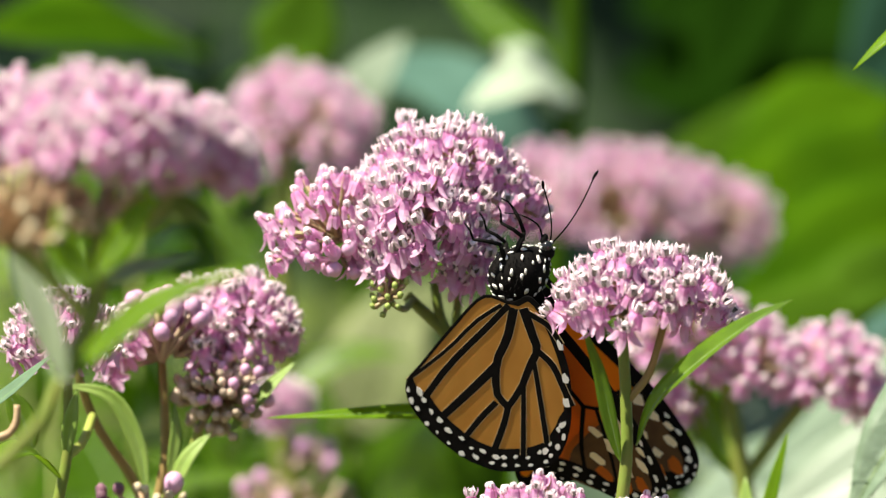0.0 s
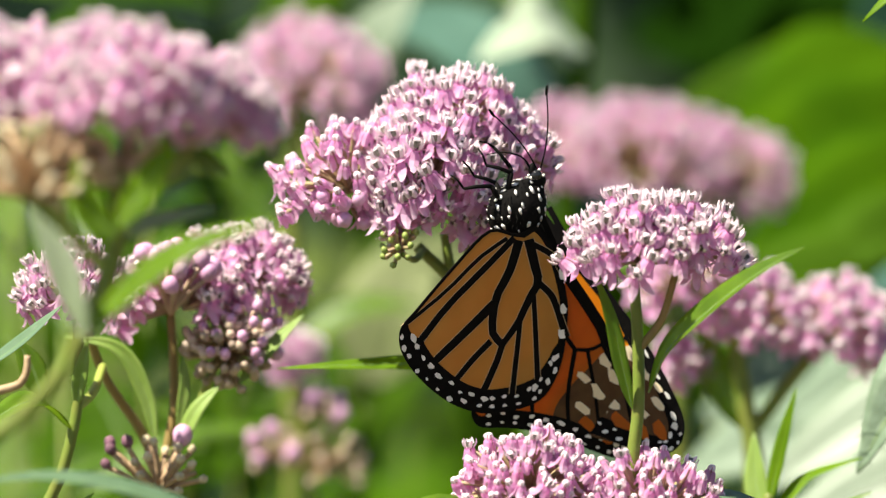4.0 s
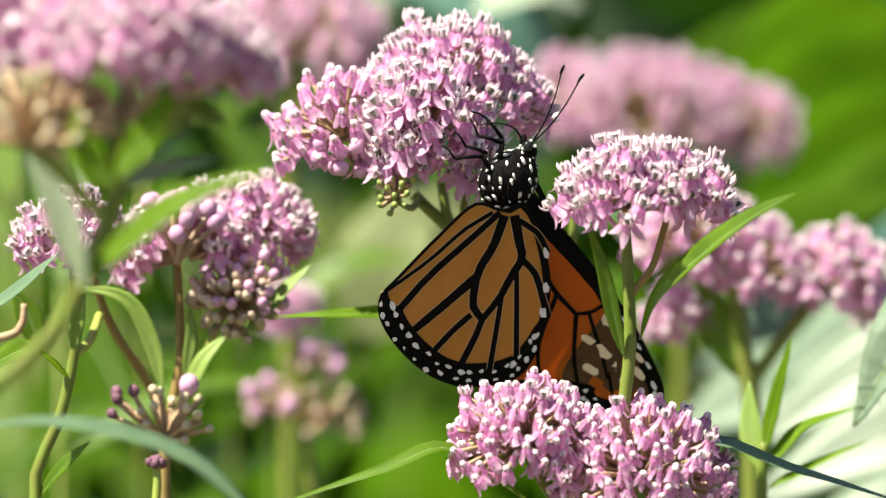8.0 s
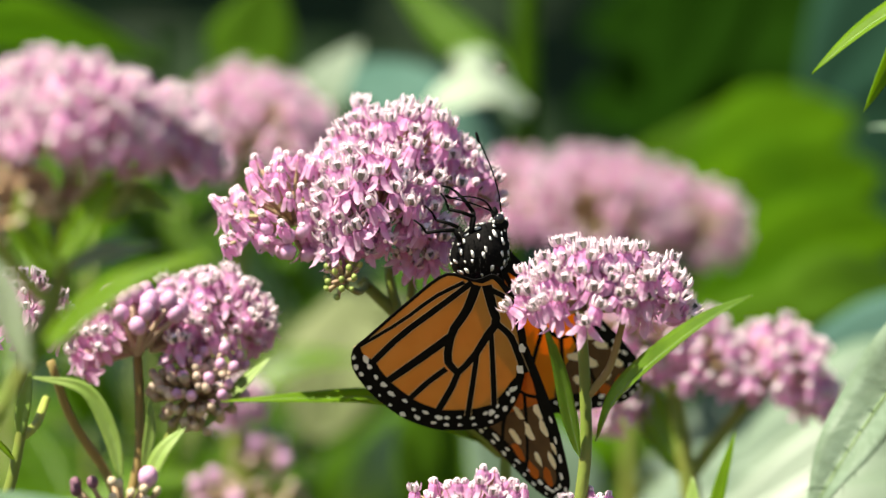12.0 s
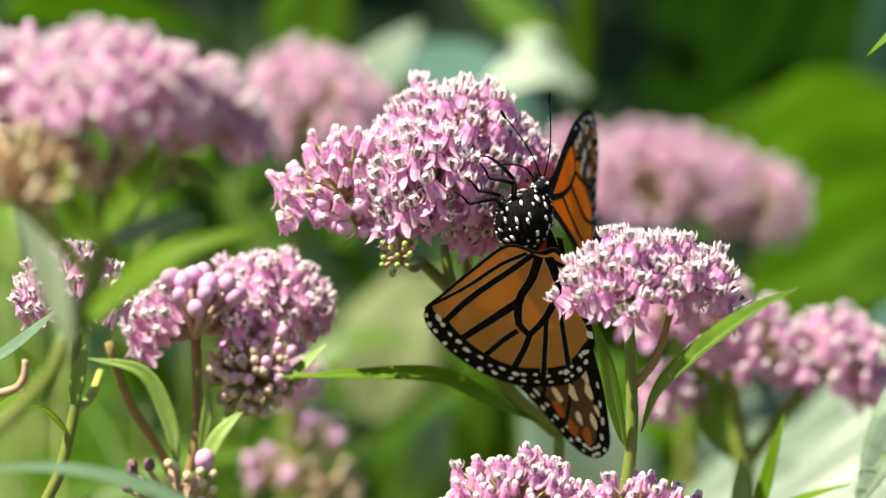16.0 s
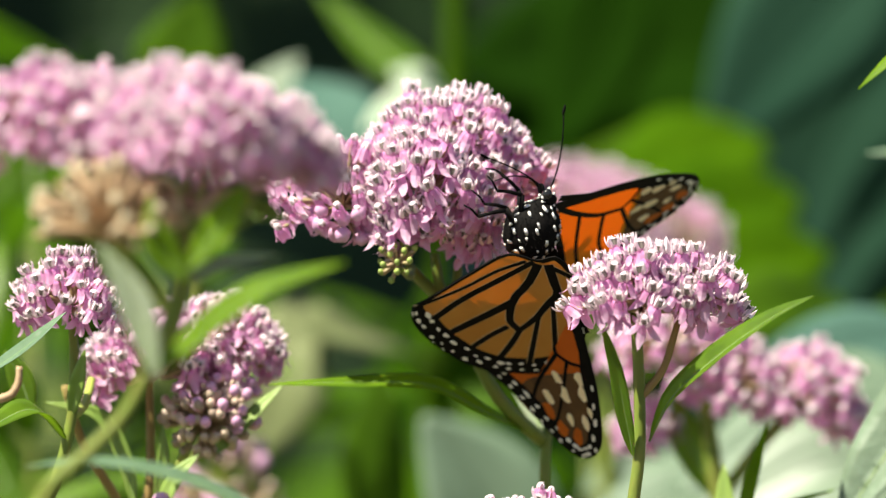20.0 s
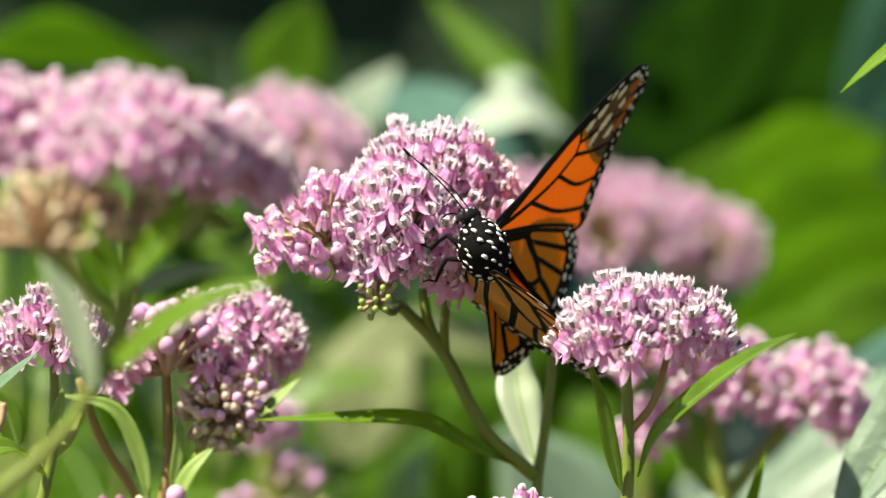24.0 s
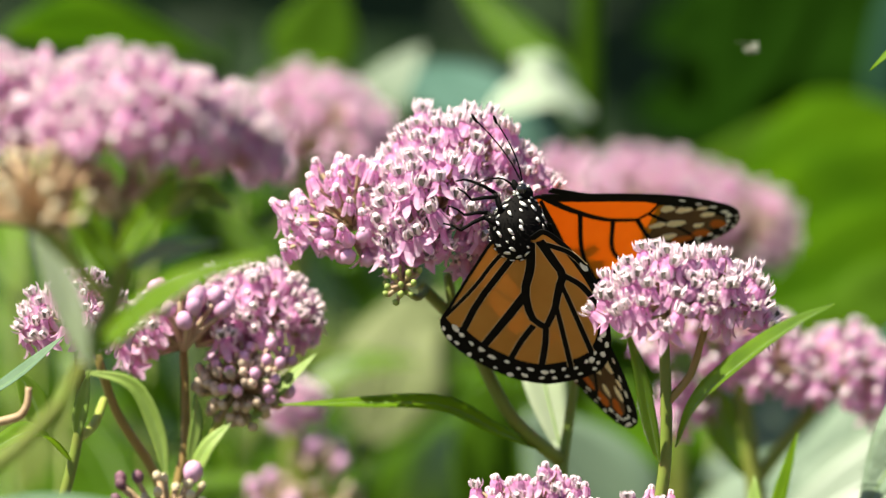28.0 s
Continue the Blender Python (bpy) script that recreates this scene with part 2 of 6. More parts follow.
def blade(bm, line, width, facing, fold=0.25, wave=0.0, thick=0.00025, rows=16, seed=0.0, mat=0, belly=0.42):
    """A lance-shaped leaf blade along a line: widest before the middle, folded on its midrib, with two skins."""
    pts = spline(line, rows)
    n = len(pts)
    cols = (-1, -0.6, -0.25, 0, 0.25, 0.6, 1)
    skins = []
    for sgn in (1, -1):
        grid = []
        for i, p in enumerate(pts):
            s = i / (n - 1)
            d = (pts[min(i + 1, n - 1)] - pts[max(i - 1, 0)]).normalized()
            side = d.cross(Vector(facing)).normalized()
            up = side.cross(d).normalized()
            w = width * 0.5 * (math.sin(math.pi * s ** (0.693 / -math.log(belly))) ** 0.85 if 0 < s < 1 else 0) + width * 0.01
            row = []
            for c in cols:
                ripple = wave * width * math.sin(s * 17 + seed + (2 if c > 0 else 0)) * abs(c)
                rib = -0.02 * width if c == 0 else 0
                row.append(bm.verts.new(p + side * (w * c) + up * (abs(c) * w * fold + ripple + rib + sgn * thick * 0.5 * (1 - 0.8 * abs(c)))))
            grid.append(row)
        skins.append(grid)
    a, b = skins
    for i in range(n - 1):
        for k in range(len(cols) - 1):
            bm.faces.new((a[i][k], a[i][k + 1], a[i + 1][k + 1], a[i + 1][k])).material_index = mat
            bm.faces.new((b[i][k], b[i + 1][k], b[i + 1][k + 1], b[i][k + 1])).material_index = mat
        for k, flip in ((0, False), (len(cols) - 1, True)):
            q = (a[i][k], a[i + 1][k], b[i + 1][k], b[i][k])
            bm.faces.new(q[::-1] if flip else q).material_index = mat
    for i in (0, n - 1):
        bm.faces.new(list(a[i]) + list(b[i][::-1])).material_index = mat


def local(points, ob):
    return [Vector(p) - ob.location for p in points]


def leaf(parent, line, width, facing, mat, label="", veins=0, **kw):
    """A leaf of a plant, with its midrib, and side veins where they show."""
    bm = bmesh.new()
    pts = local(line, parent)
    blade(bm, pts, width, facing, **kw)
    ob = part("leaf", bm, mat, parent, label)
    rib = spline(pts, 14)
    r = min(0.0004, width * 0.035)
    bm = bmesh.new()
    tube(bm, rib[:13], r, r * 0.3, 6)
    part("midrib", bm, RIB if width < 0.012 or veins else mat, ob)
    for k in range(1, veins):
        at = rib[k]
        d = (rib[k + 1] - rib[k - 1]).normalized()
        side = d.cross(Vector(facing)).normalized()
        up = side.cross(d)
        w = width * 0.42 * math.sin(math.pi * min(1, (k + 0.6) / 14)) ** 0.85
        for sgn in (-1, 1):
            bm = bmesh.new()
            tube(bm, spline([at + up * 0.0001, at + side * sgn * w * 0.55 + d * w * 0.25 + up * (w * 0.115 + 0.00015), at + side * sgn * w + d * w * 0.75 + up * (w * 0.2 + 0.0001)], 6), 0.00012, 0.00005, 4)
            part("vein", bm, CREASE, ob)
    return ob


def stalk(parent, line, r0, r1, mat, name="stem", label="", n=14):
    bm = bmesh.new()
    tube(bm, spline(local(line, parent), n), r0, r1, 10)
    return part(name, bm, mat, parent, label)


# ---- flowers of the milkweed, in metres ----
def petal_skirt(bm, rnd, flares, wide):
    """Five petals bent back along the flower's stalk."""
    mm = 0.001
    for k in range(5):
        a0 = 2 * math.pi * k / 5 + rnd.uniform(-0.15, 0.15)
        flare = rnd.uniform(*flares)
        drop = rnd.uniform(0.85, 1.15)
        twist = rnd.uniform(-0.3, 0.3)
        rows = []
        for r, z, w in ((0.45, 0.1, 0.35), (1.0, 0.15, 0.62), (1.3, -0.5, 0.84), (1.4 + 0.2 * flare, -1.5 * drop, 0.98),
                        (1.5 + 0.8 * flare, -2.5 * drop, 0.92), (1.6 + 1.5 * flare, -3.1 * drop, 0.52), (1.6 + 2.1 * flare, -3.2 * drop, 0.04)):
            row = []
            for c in (-1, 0, 1):
                rr = r + (0.34 if c == 0 else 0) + c * twist * (-z) * 0.2
                row.append(bm.verts.new(Vector((rr * math.cos(a0) - w * wide * c * math.sin(a0), rr * math.sin(a0) + w * wide * c * math.cos(a0),
                                                z + rnd.uniform(-0.08, 0.08))) * mm))
            rows.append(row)
        for p, q in zip(rows, rows[1:]):
            for c in range(2):
                bm.faces.new((p[c], p[c + 1], q[c + 1], q[c])).material_index = 0


def flower_mesh(bm, mats):
    me = bpy.data.meshes.new("flower")
    bm.to_mesh(me)
    bm.free()
    for m in mats:
        me.materials.append(m)
    return me


def open_flower(seed):
    """Bent-back petals under a crown of five pointed hoods round a grey column with a pale cap."""
    rnd = random.Random(seed)
    bm = bmesh.new()
    mm = 0.001
    petal_skirt(bm, rnd, (0.2, 1.0) if seed % 3 else (0.7, 1.7), 1.0)
    up = Vector((0, 0, 1))
    spin = rnd.uniform(0, 6.28)
    for k in range(5):
        a1 = spin + 2 * math.pi * (k + 0.5) / 5 + rnd.uniform(-0.12, 0.12)
        out = Vector((math.cos(a1), math.sin(a1), 0))
        tan = Vector((-math.sin(a1), math.cos(a1), 0))
        lean = rnd.uniform(0.9, 1.2)
        rings = []
        for r, z, w, d in ((0.6, 0.2, 0.26, 0.2), (1.2, 0.6, 0.44, 0.36), (1.55 * lean, 1.3, 0.50, 0.36), (1.8 * lean, 2.1, 0.38, 0.24), (1.75 * lean, 2.9, 0.06, 0.05)):
            c = out * r + up * z
            rings.append([bm.verts.new(v * mm) for v in (c + tan * w - out * d * 0.3, c + out * d, c - tan * w - out * d * 0.3, c - out * d * 0.5)])
        for p, q in zip(rings, rings[1:]):
            for c in range(4):
                bm.faces.new((p[c], p[(c + 1) % 4], q[(c + 1) % 4], q[c])).material_index = 1
        bm.faces.new(rings[-1]).material_index = 1
        tube(bm, [(out * 1.3 + up * 1.5) * mm, (out * 1.1 + up * 2.4) * mm, (out * 0.5 + up * 2.75) * mm], 0.16 * mm, 0.04 * mm, 4, 1)
    tube(bm, [Vector((0, 0, -0.4 * mm)), Vector((0, 0, 0.7 * mm))], 0.55 * mm, 0.7 * mm, 6, 0)
    tube(bm, [Vector((0, 0, 0.7 * mm)), Vector((0, 0, 2.0 * mm))], 0.95 * mm, 0.85 * mm, 7, 2)
    blob(bm, Vector((0, 0, 2.1 * mm)), (0.75 * mm, 0.75 * mm, 0.35 * mm), None, 7, 4, 1)
    return flower_mesh(bm, (PETAL, HOOD, CROWN))


def half_flower(seed):
    """A flower that has just opened: narrow petals, a short blushed crown and a pale cap."""
    rnd = random.Random(seed)
    bm = bmesh.new()
    mm = 0.001
    petal_skirt(bm, rnd, (0.0, 0.55) if seed % 3 else (0.4, 1.3), 0.92)
    for k in range(5):
        a1 = 2 * math.pi * k / 5 + rnd.uniform(-0.12, 0.12)
        blob(bm, Vector((0.72 * math.cos(a1), 0.72 * math.sin(a1), 0.75)) * mm, (0.42 * mm, 0.42 * mm, 0.75 * mm), None, 5, 4, 1)
    tube(bm, [Vector((0, 0, -0.2 * mm)), Vector((0, 0, 1.3 * mm))], 0.8 * mm, 0.75 * mm, 7, 2)
    blob(bm, Vector((0, 0, 1.45 * mm)), (0.85 * mm, 0.85 * mm, 0.42 * mm), None, 8, 4, 1)
    return flower_mesh(bm, (PETAL, HOOD, BLUSH))


def closed_bud(mat, size):
    bm = bmesh.new()
    blob(bm, Vector((0, 0, size * 0.7)), (size * 0.80, size * 0.80, size * 0.94), None, 10, 6, 0, 0.06)
    me = bpy.data.meshes.new("bud")
    bm.to_mesh(me)
    bm.free()
    me.materials.append(mat)
    me.shade_smooth()
    return me


FLOWERS = [open_flower(s) for s in range(10)]
YOUNG = [half_flower(s) for s in range(8)]
MIXED = FLOWERS + YOUNG
BUDS = [closed_bud(BUD, 0.0022)]
OLD_BUDS = [closed_bud(BUD_OLD, 0.0012)]
HUSKS = [closed_bud(HUSK, 0.0011)]
WITHERED = [closed_bud(WITHER, 0.0018)]
GREEN_BUDS = [closed_bud(BUD_GREEN, 0.00075)]


def umbel(parent, centre, axis, radius, count, spread=100, seed=0, flat=1.0, buds=0.0, bud_side=None, shapes=None, rough=0.10,
          label="", ped=PEDICEL, size=1.0, bare=0.0, lift=0.58, thick=0.00045):
    """A head of flowers on thin stalks that spring from one point; each flower is a piece of its own."""
    rnd = random.Random(seed)
    axis = Vector(axis).normalized()
    turn = axis.to_track_quat("Z", "Y")
    c = Vector(centre) - parent.location
    bm = bmesh.new()
    spots = []
    top = 1 - math.cos(radians(spread))
    for i in range(count):
        h = 1 - top * (i + 0.5) / count
        a = i * 2.39996 + rnd.uniform(-0.3, 0.3)
        s = math.sqrt(max(0, 1 - h * h))
        d = turn @ Vector((s * math.cos(a), s * math.sin(a), h * flat))
        d = d + Vector([rnd.uniform(-0.06, 0.06) for _ in range(3)])
        tip = c + d * (radius * (1 + rnd.uniform(-rough, rough)))
        mid = c + (tip - c) * 0.5 + axis * radius * 0.06
        tube(bm, spline([c, mid, tip], 5), thick, thick * 0.9, 5)
        spots.append((tip, d.normalized()))
    head = part("umbel", bm, ped, parent, label)
    for tip, d in spots:
        if bare and rnd.random() < bare:
            continue
        side = d.dot(Vector(bud_side).normalized()) if bud_side else 0.0
        is_bud = rnd.random() < (buds if not bud_side else (buds if side > 0.25 else 0.0))
        me = rnd.choice(shapes) if shapes else (BUDS[0] if is_bud else rnd.choice(FLOWERS))
        face = (d * (1 - lift) + Vector((0, 0, lift)) + Vector([rnd.uniform(-0.28, 0.28) for _ in range(3)])).normalized()
        q = face.to_track_quat("Z", "Y").to_matrix().to_4x4()
        k = size * rnd.uniform(0.88, 1.08)
        share("bud" if me.name.startswith("bud") else "flower", me, head,
              Matrix.Translation(tip) @ q @ Matrix.Rotation(rnd.uniform(0, 6.28), 4, "Z") @ Matrix.Diagonal((k, k, k, 1)))
    return head


MILKWEEDS = "milkweed plants in the bed"

# ---- ground and far greenery ----
bm = bmesh.new()
bmesh.ops.create_grid(bm, x_segments=60, y_segments=60, size=400)
for v in bm.verts:
    v.co.z = 0.02 * noise.noise(v.co * 0.7)
tagged(part("ground", bm, SOIL, None), "brown soil with short green grass", "ground", "", "structure")

# added sheet closes the gaps; its near-black green paints the shade between leaves
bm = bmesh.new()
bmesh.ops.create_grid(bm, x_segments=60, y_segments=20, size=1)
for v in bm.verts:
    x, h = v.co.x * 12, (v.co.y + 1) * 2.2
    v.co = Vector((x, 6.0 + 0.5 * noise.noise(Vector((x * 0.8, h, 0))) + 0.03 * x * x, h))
tagged(part("backdrop", bm, BACKDROP_SHADE, None), "added dark green sheet far behind the flowers, painted as shade", "hedge", "", "structure")

# ---- milkweed with the large head that the butterfly feeds on ----
main = thing("milkweed_plant", (0.0198, 0.0100, 0.0000), "tall green milkweed with a large pink flower head", "plant", MILKWEEDS)
stalk(main, [(-0.0070, 0.0220, 1.2004), (0.0023, 0.0220, 1.1909), (0.0106, 0.0220, 1.1760), (0.0200, 0.0320, 1.1676)], 0.0011, 0.0014, STEM)
stalk(main, [(-0.0017, 0.0220, 1.2027), (-0.0005, 0.0220, 1.1962), (0.0024, 0.0220, 1.1907)], 0.0009, 0.0011, STEM)
stalk(main, [(0.0029, 0.0220, 1.2006), (0.0025, 0.0220, 1.1952), (0.0029, 0.0220, 1.1899)], 0.0008, 0.001, STEM)
stalk(main, [(0.0238, 0.0340, 1.2010), (0.0233, 0.0340, 1.1880), (0.0220, 0.0340, 1.1750), (0.0208, 0.0320, 1.1642), (0.0198, 0.0100, 0.0000)], 0.0008, 0.0012, STEM, n=24)
leaf(main, [(0.0189, 0.0300, 1.1685), (0.0085, 0.0220, 1.1727), (-0.0023, 0.0180, 1.1777), (-0.0162, 0.0160, 1.1779), (-0.0334, 0.0160, 1.1772)], 0.0050, (-0.1, -0.65, 0.8), LEAF_VIVID, fold=0.2)
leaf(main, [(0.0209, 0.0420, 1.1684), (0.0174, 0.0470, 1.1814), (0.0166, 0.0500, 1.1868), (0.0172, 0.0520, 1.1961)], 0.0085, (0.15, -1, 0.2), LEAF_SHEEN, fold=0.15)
stalk(main, [(-0.0095, -0.0060, 1.1989), (-0.0073, 0.0060, 1.1979), (-0.0060, 0.0220, 1.1994)], 0.0005, 0.0008, STEM)
umbel(main, (-0.0101, 0.0020, 1.2103), (-0.3, -0.8, 0.35), 0.0076, 24, 85, 9, size=0.92, rough=0.15)
umbel(main, (-0.0005, 0.0120, 1.2192), (0.0, -0.15, 1), 0.0136, 70, 98, 1, flat=1.05, size=0.92, rough=0.15)
umbel(main, (-0.0036, 0.0030, 1.2143), (0.0, -0.70, 0.70), 0.0112, 54, 96, 2, size=0.94, rough=0.15)
umbel(main, (-0.0198, 0.0080, 1.2107), (-0.28, -0.35, 0.9), 0.0126, 52, 90, 3, shapes=YOUNG, lift=0.5, size=0.82, rough=0.15)
umbel(main, (-0.0114, 0.0140, 1.2163), (-0.25, -0.3, 0.9), 0.0092, 26, 90, 8, shapes=MIXED, size=0.86, rough=0.15)
umbel(main, (-0.0199, 0.0020, 1.2094), (-0.35, -0.4, -0.8), 0.0052, 11, 75, 7, shapes=BUDS, size=0.82)
umbel(main, (0.0114, 0.0140, 1.2186), (0.6, -0.1, 0.75), 0.0072, 24, 110, 4, shapes=MIXED, size=0.86, rough=0.15)
umbel(main, (0.0032, 0.0040, 1.2087), (0.45, -0.75, -0.2), 0.0066, 15, 75, 5, size=0.92)
umbel(main, (-0.0099, -0.0040, 1.2001), (-0.6, -0.4, 0.3), 0.0036, 20, 110, 6, shapes=GREEN_BUDS, label="small green unopened buds")

# ---- milkweed with the single flat head ----
right = thing("milkweed_plant", (0.0324, -0.0500, 0.0000), "slim milkweed with one flat pink flower head", "plant", MILKWEEDS)
stalk(right, [(0.0322, -0.0500, 1.1978), (0.0331, -0.0500, 1.1846), (0.0333, -0.0500, 1.1722), (0.0322, -0.0500, 1.1598), (0.0324, -0.0500, 0.0000)], 0.0010, 0.0013, STEM, n=24)
stalk(right, [(0.0403, -0.0500, 1.1970), (0.0376, -0.0500, 1.1877), (0.0337, -0.0500, 1.1825)], 0.0006, 0.0008, RUDDY)
leaf(right, [(0.0351, -0.0500, 1.1742), (0.0390, -0.0560, 1.1826), (0.0476, -0.0620, 1.1908), (0.0556, -0.0670, 1.1968), (0.0628, -0.0720, 1.2009)], 0.0056, (-0.3, -0.75, 0.9), LEAF, fold=0.35)
leaf(right, [(0.0322, -0.0510, 1.1711), (0.0303, -0.0530, 1.1794), (0.0284, -0.0550, 1.1877), (0.0251, -0.0570, 1.1965)], 0.0033, (-0.5, -0.8, 0.3), LEAF, fold=0.3)
umbel(right, (0.0335, -0.0500, 1.1978), (0.0, -0.2, 1), 0.0120, 78, 90, 11, flat=0.92, size=0.9, lift=0.64, rough=0.14)
umbel(right, (0.0426, -0.0500, 1.2005), (0.45, -0.1, 0.9), 0.0100, 32, 92, 12, flat=0.8, size=0.88, rough=0.14)

# ---- low milkweed with two heads ----
low = thing("milkweed_plant", (0.0210, -0.0500, 0.0000), "low milkweed with two round pink flower heads", "plant", MILKWEEDS)
stalk(low, [(0.0140, -0.0500, 1.1530), (0.0169, -0.0500, 1.1484), (0.0210, -0.0500, 1.1401), (0.0210, -0.0500, 0.0000)], 0.001, 0.0015, STEM)
stalk(low, [(0.0344, -0.0500, 1.1473), (0.0293, -0.0500, 1.1411), (0.0210, -0.0500, 1.1370)], 0.001, 0.0012, STEM)
leaf(low, [(0.0200, -0.0500, 1.1396), (0.0003, -0.0550, 1.1542), (-0.0120, -0.0600, 1.1506), (-0.0315, -0.0600, 1.1441)], 0.0045, (0, -0.4, 1), LEAF, fold=0.2)
leaf(low, [(0.0220, -0.0500, 1.1396), (0.0448, -0.0500, 1.1551), (0.0623, -0.0500, 1.1504), (0.0830, -0.0500, 1.1442)], 0.0045, (0, -0.4, 1), LEAF_BLUE, fold=0.2)
LOW = YOUNG * 3 + FLOWERS[:2]
umbel(low, (0.0138, -0.0500, 1.1546), (-0.1, -0.2, 1), 0.0132, 150, 105, 21, flat=0.9, size=0.68, shapes=LOW, rough=0.13)
umbel(low, (0.0349, -0.0500, 1.1476), (0.05, -0.2, 1), 0.0150, 190, 105, 22, flat=0.95, size=0.68, shapes=LOW, rough=0.13)

# ---- fading milkweed with buds and a spent head ----
fade = thing("milkweed_plant", (-0.0545, 0.0300, 0.0000), "fading milkweed with mauve flowers, buds and a spent head", "plant", MILKWEEDS)
stalk(fade, [(-0.0519, 0.0300, 1.1882), (-0.0514, 0.0300, 1.1795), (-0.0513, 0.0300, 1.1693), (-0.0527, 0.0300, 1.1612), (-0.0543, 0.0300, 1.1525), (-0.0545, 0.0300, 0.0000)], 0.0008, 0.0011, RUDDY, n=24, label="reddish brown stem")
stalk(fade, [(-0.0444, 0.0300, 1.1752), (-0.0466, 0.0300, 1.1698), (-0.0501, 0.0300, 1.1639), (-0.0525, 0.0300, 1.1579)], 0.0009, 0.0011, LIME_STEM, label="pale lime stem")
stalk(fade, [(-0.0681, 0.0200, 1.1864), (-0.0642, 0.0250, 1.1753), (-0.0579, 0.0300, 1.1655), (-0.0541, 0.0300, 1.1568)], 0.0008, 0.0010, RUDDY)
leaf(fade, [(-0.0504, 0.0240, 1.1656), (-0.0491, 0.0240, 1.1731), (-0.0493, 0.0240, 1.1796)], 0.0024, (0.2, -1, 0.3), LEAF_PALE, fold=0.2)
leaf(fade, [(-0.0544, 0.0200, 1.1630), (-0.0563, 0.0200, 1.1721), (-0.0614, 0.0200, 1.1809), (-0.0721, 0.0200, 1.1834)], 0.0032, (-0.25, -1, 0.35), LEAF_PALE, fold=0.3)
leaf(fade, [(-0.0389, 0.0240, 1.1740), (-0.0330, 0.0240, 1.1807), (-0.0262, 0.0240, 1.1875)], 0.0032, (-0.4, -0.9, 0.5), LEAF_PALE, fold=0.2)
leaf(fade, [(-0.0504, 0.0220, 1.1608), (-0.0469, 0.0220, 1.1689), (-0.0421, 0.0220, 1.1742)], 0.0034, (-0.4, -0.9, 0.4), LEAF_PALE, fold=0.2)
umbel(fade, (-0.0517, 0.0240, 1.1876), (0.15, -0.35, 1), 0.0106, 17, 44, 31, shapes=BUDS, size=0.98, ped=PALE_PEDICEL, thick=0.0006)
umbel(fade, (-0.0519, 0.0300, 1.1880), (-0.85, -0.2, 0.55), 0.0108, 26, 52, 36, size=0.84, ped=PALE_PEDICEL, lift=0.5)
umbel(fade, (-0.0520, 0.0340, 1.1879), (-0.2, 0.3, 1), 0.0105, 18, 60, 43, size=0.84, ped=PALE_PEDICEL)
umbel(fade, (-0.0493, 0.0300, 1.1884), (0.6, -0.35, 0.7), 0.0095, 16, 50, 38, size=0.84, ped=PALE_PEDICEL)
umbel(fade, (-0.0366, 0.0360, 1.1938), (0.2, -0.2, 0.95), 0.0098, 66, 104, 32, size=0.8, flat=0.95, shapes=MIXED)
umbel(fade, (-0.0417, 0.0400, 1.1946), (-0.1, -0.2, 0.95), 0.0092, 40, 100, 44, size=0.8, flat=0.95, shapes=MIXED)
umbel(fade, (-0.0397, 0.0280, 1.1812), (0.30, -0.55, 0.75), 0.0082, 28, 85, 34, shapes=BUDS, size=0.6, ped=PALE_PEDICEL)
umbel(fade, (-0.0411, 0.0280, 1.1804), (-0.1, -0.85, -0.2), 0.0072, 60, 92, 37, shapes=OLD_BUDS, label="dusty olive and mauve buds")
umbel(fade, (-0.0540, 0.0220, 1.1532), (0.25, -0.35, 0.9), 0.0092, 16, 62, 35, shapes=HUSKS, bare=0.35, ped=DRY, label="spent head of dry brown stalks", thick=0.0006, lift=0.1)
umbel(fade, (-0.0540, 0.0220, 1.1532), (-0.8, -0.2, 0.75), 0.0120, 4, 16, 39, shapes=WITHERED, size=0.75, ped=DRY, label="withered purple buds", thick=0.0006)
umbel(fade, (-0.0504, 0.0220, 1.1597), (0.1, -0.2, 1), 0.0030, 1, 5, 40, shapes=BUDS, size=1.05, ped=PALE_PEDICEL)

# ---- milkweed head half hidden by the near plant ----
hid = thing("milkweed_plant", (-0.0725, 0.0000, 0.0000), "milkweed with a small round pink head", "plant", MILKWEEDS)
stalk(hid, [(-0.0710, 0.0000, 1.1900), (-0.0706, 0.0000, 1.1820), (-0.0706, 0.0000, 1.1714), (-0.0734, 0.0000, 1.1586), (-0.0782, 0.0000, 1.1457), (-0.0745, 0.0000, 0.0000)], 0.0008, 0.0013, STEM)
stalk(hid, [(-0.0667, 0.0200, 1.1775), (-0.0682, 0.0100, 1.1728), (-0.0708, 0.0000, 1.1703)], 0.0008, 0.0010, LIME_STEM)
umbel(hid, (-0.0710, 0.0000, 1.1903), (-0.05, -0.2, 1), 0.0098, 62, 98, 41, size=0.8, shapes=MIXED)
leaf(hid, [(-0.0710, 0.0000, 1.1703), (-0.0698, -0.0040, 1.1767), (-0.0686, -0.0060, 1.1831)], 0.0032, (-0.3, -1, 0.3), LEAF_PALE, fold=0.3)
leaf(hid, [(-0.0889, -0.0200, 1.1769), (-0.0803, -0.0240, 1.1828), (-0.0727, -0.0260, 1.1896)], 0.0036, (-0.4, -0.7, 0.8), LEAF_BLUE, fold=0.25)
leaf(hid, [(-0.0719, 0.0000, 1.1661), (-0.0788, -0.0100, 1.1715), (-0.0889, -0.0200, 1.1664)], 0.0062, (0.2, -0.5, 1), LEAF, fold=0.25)
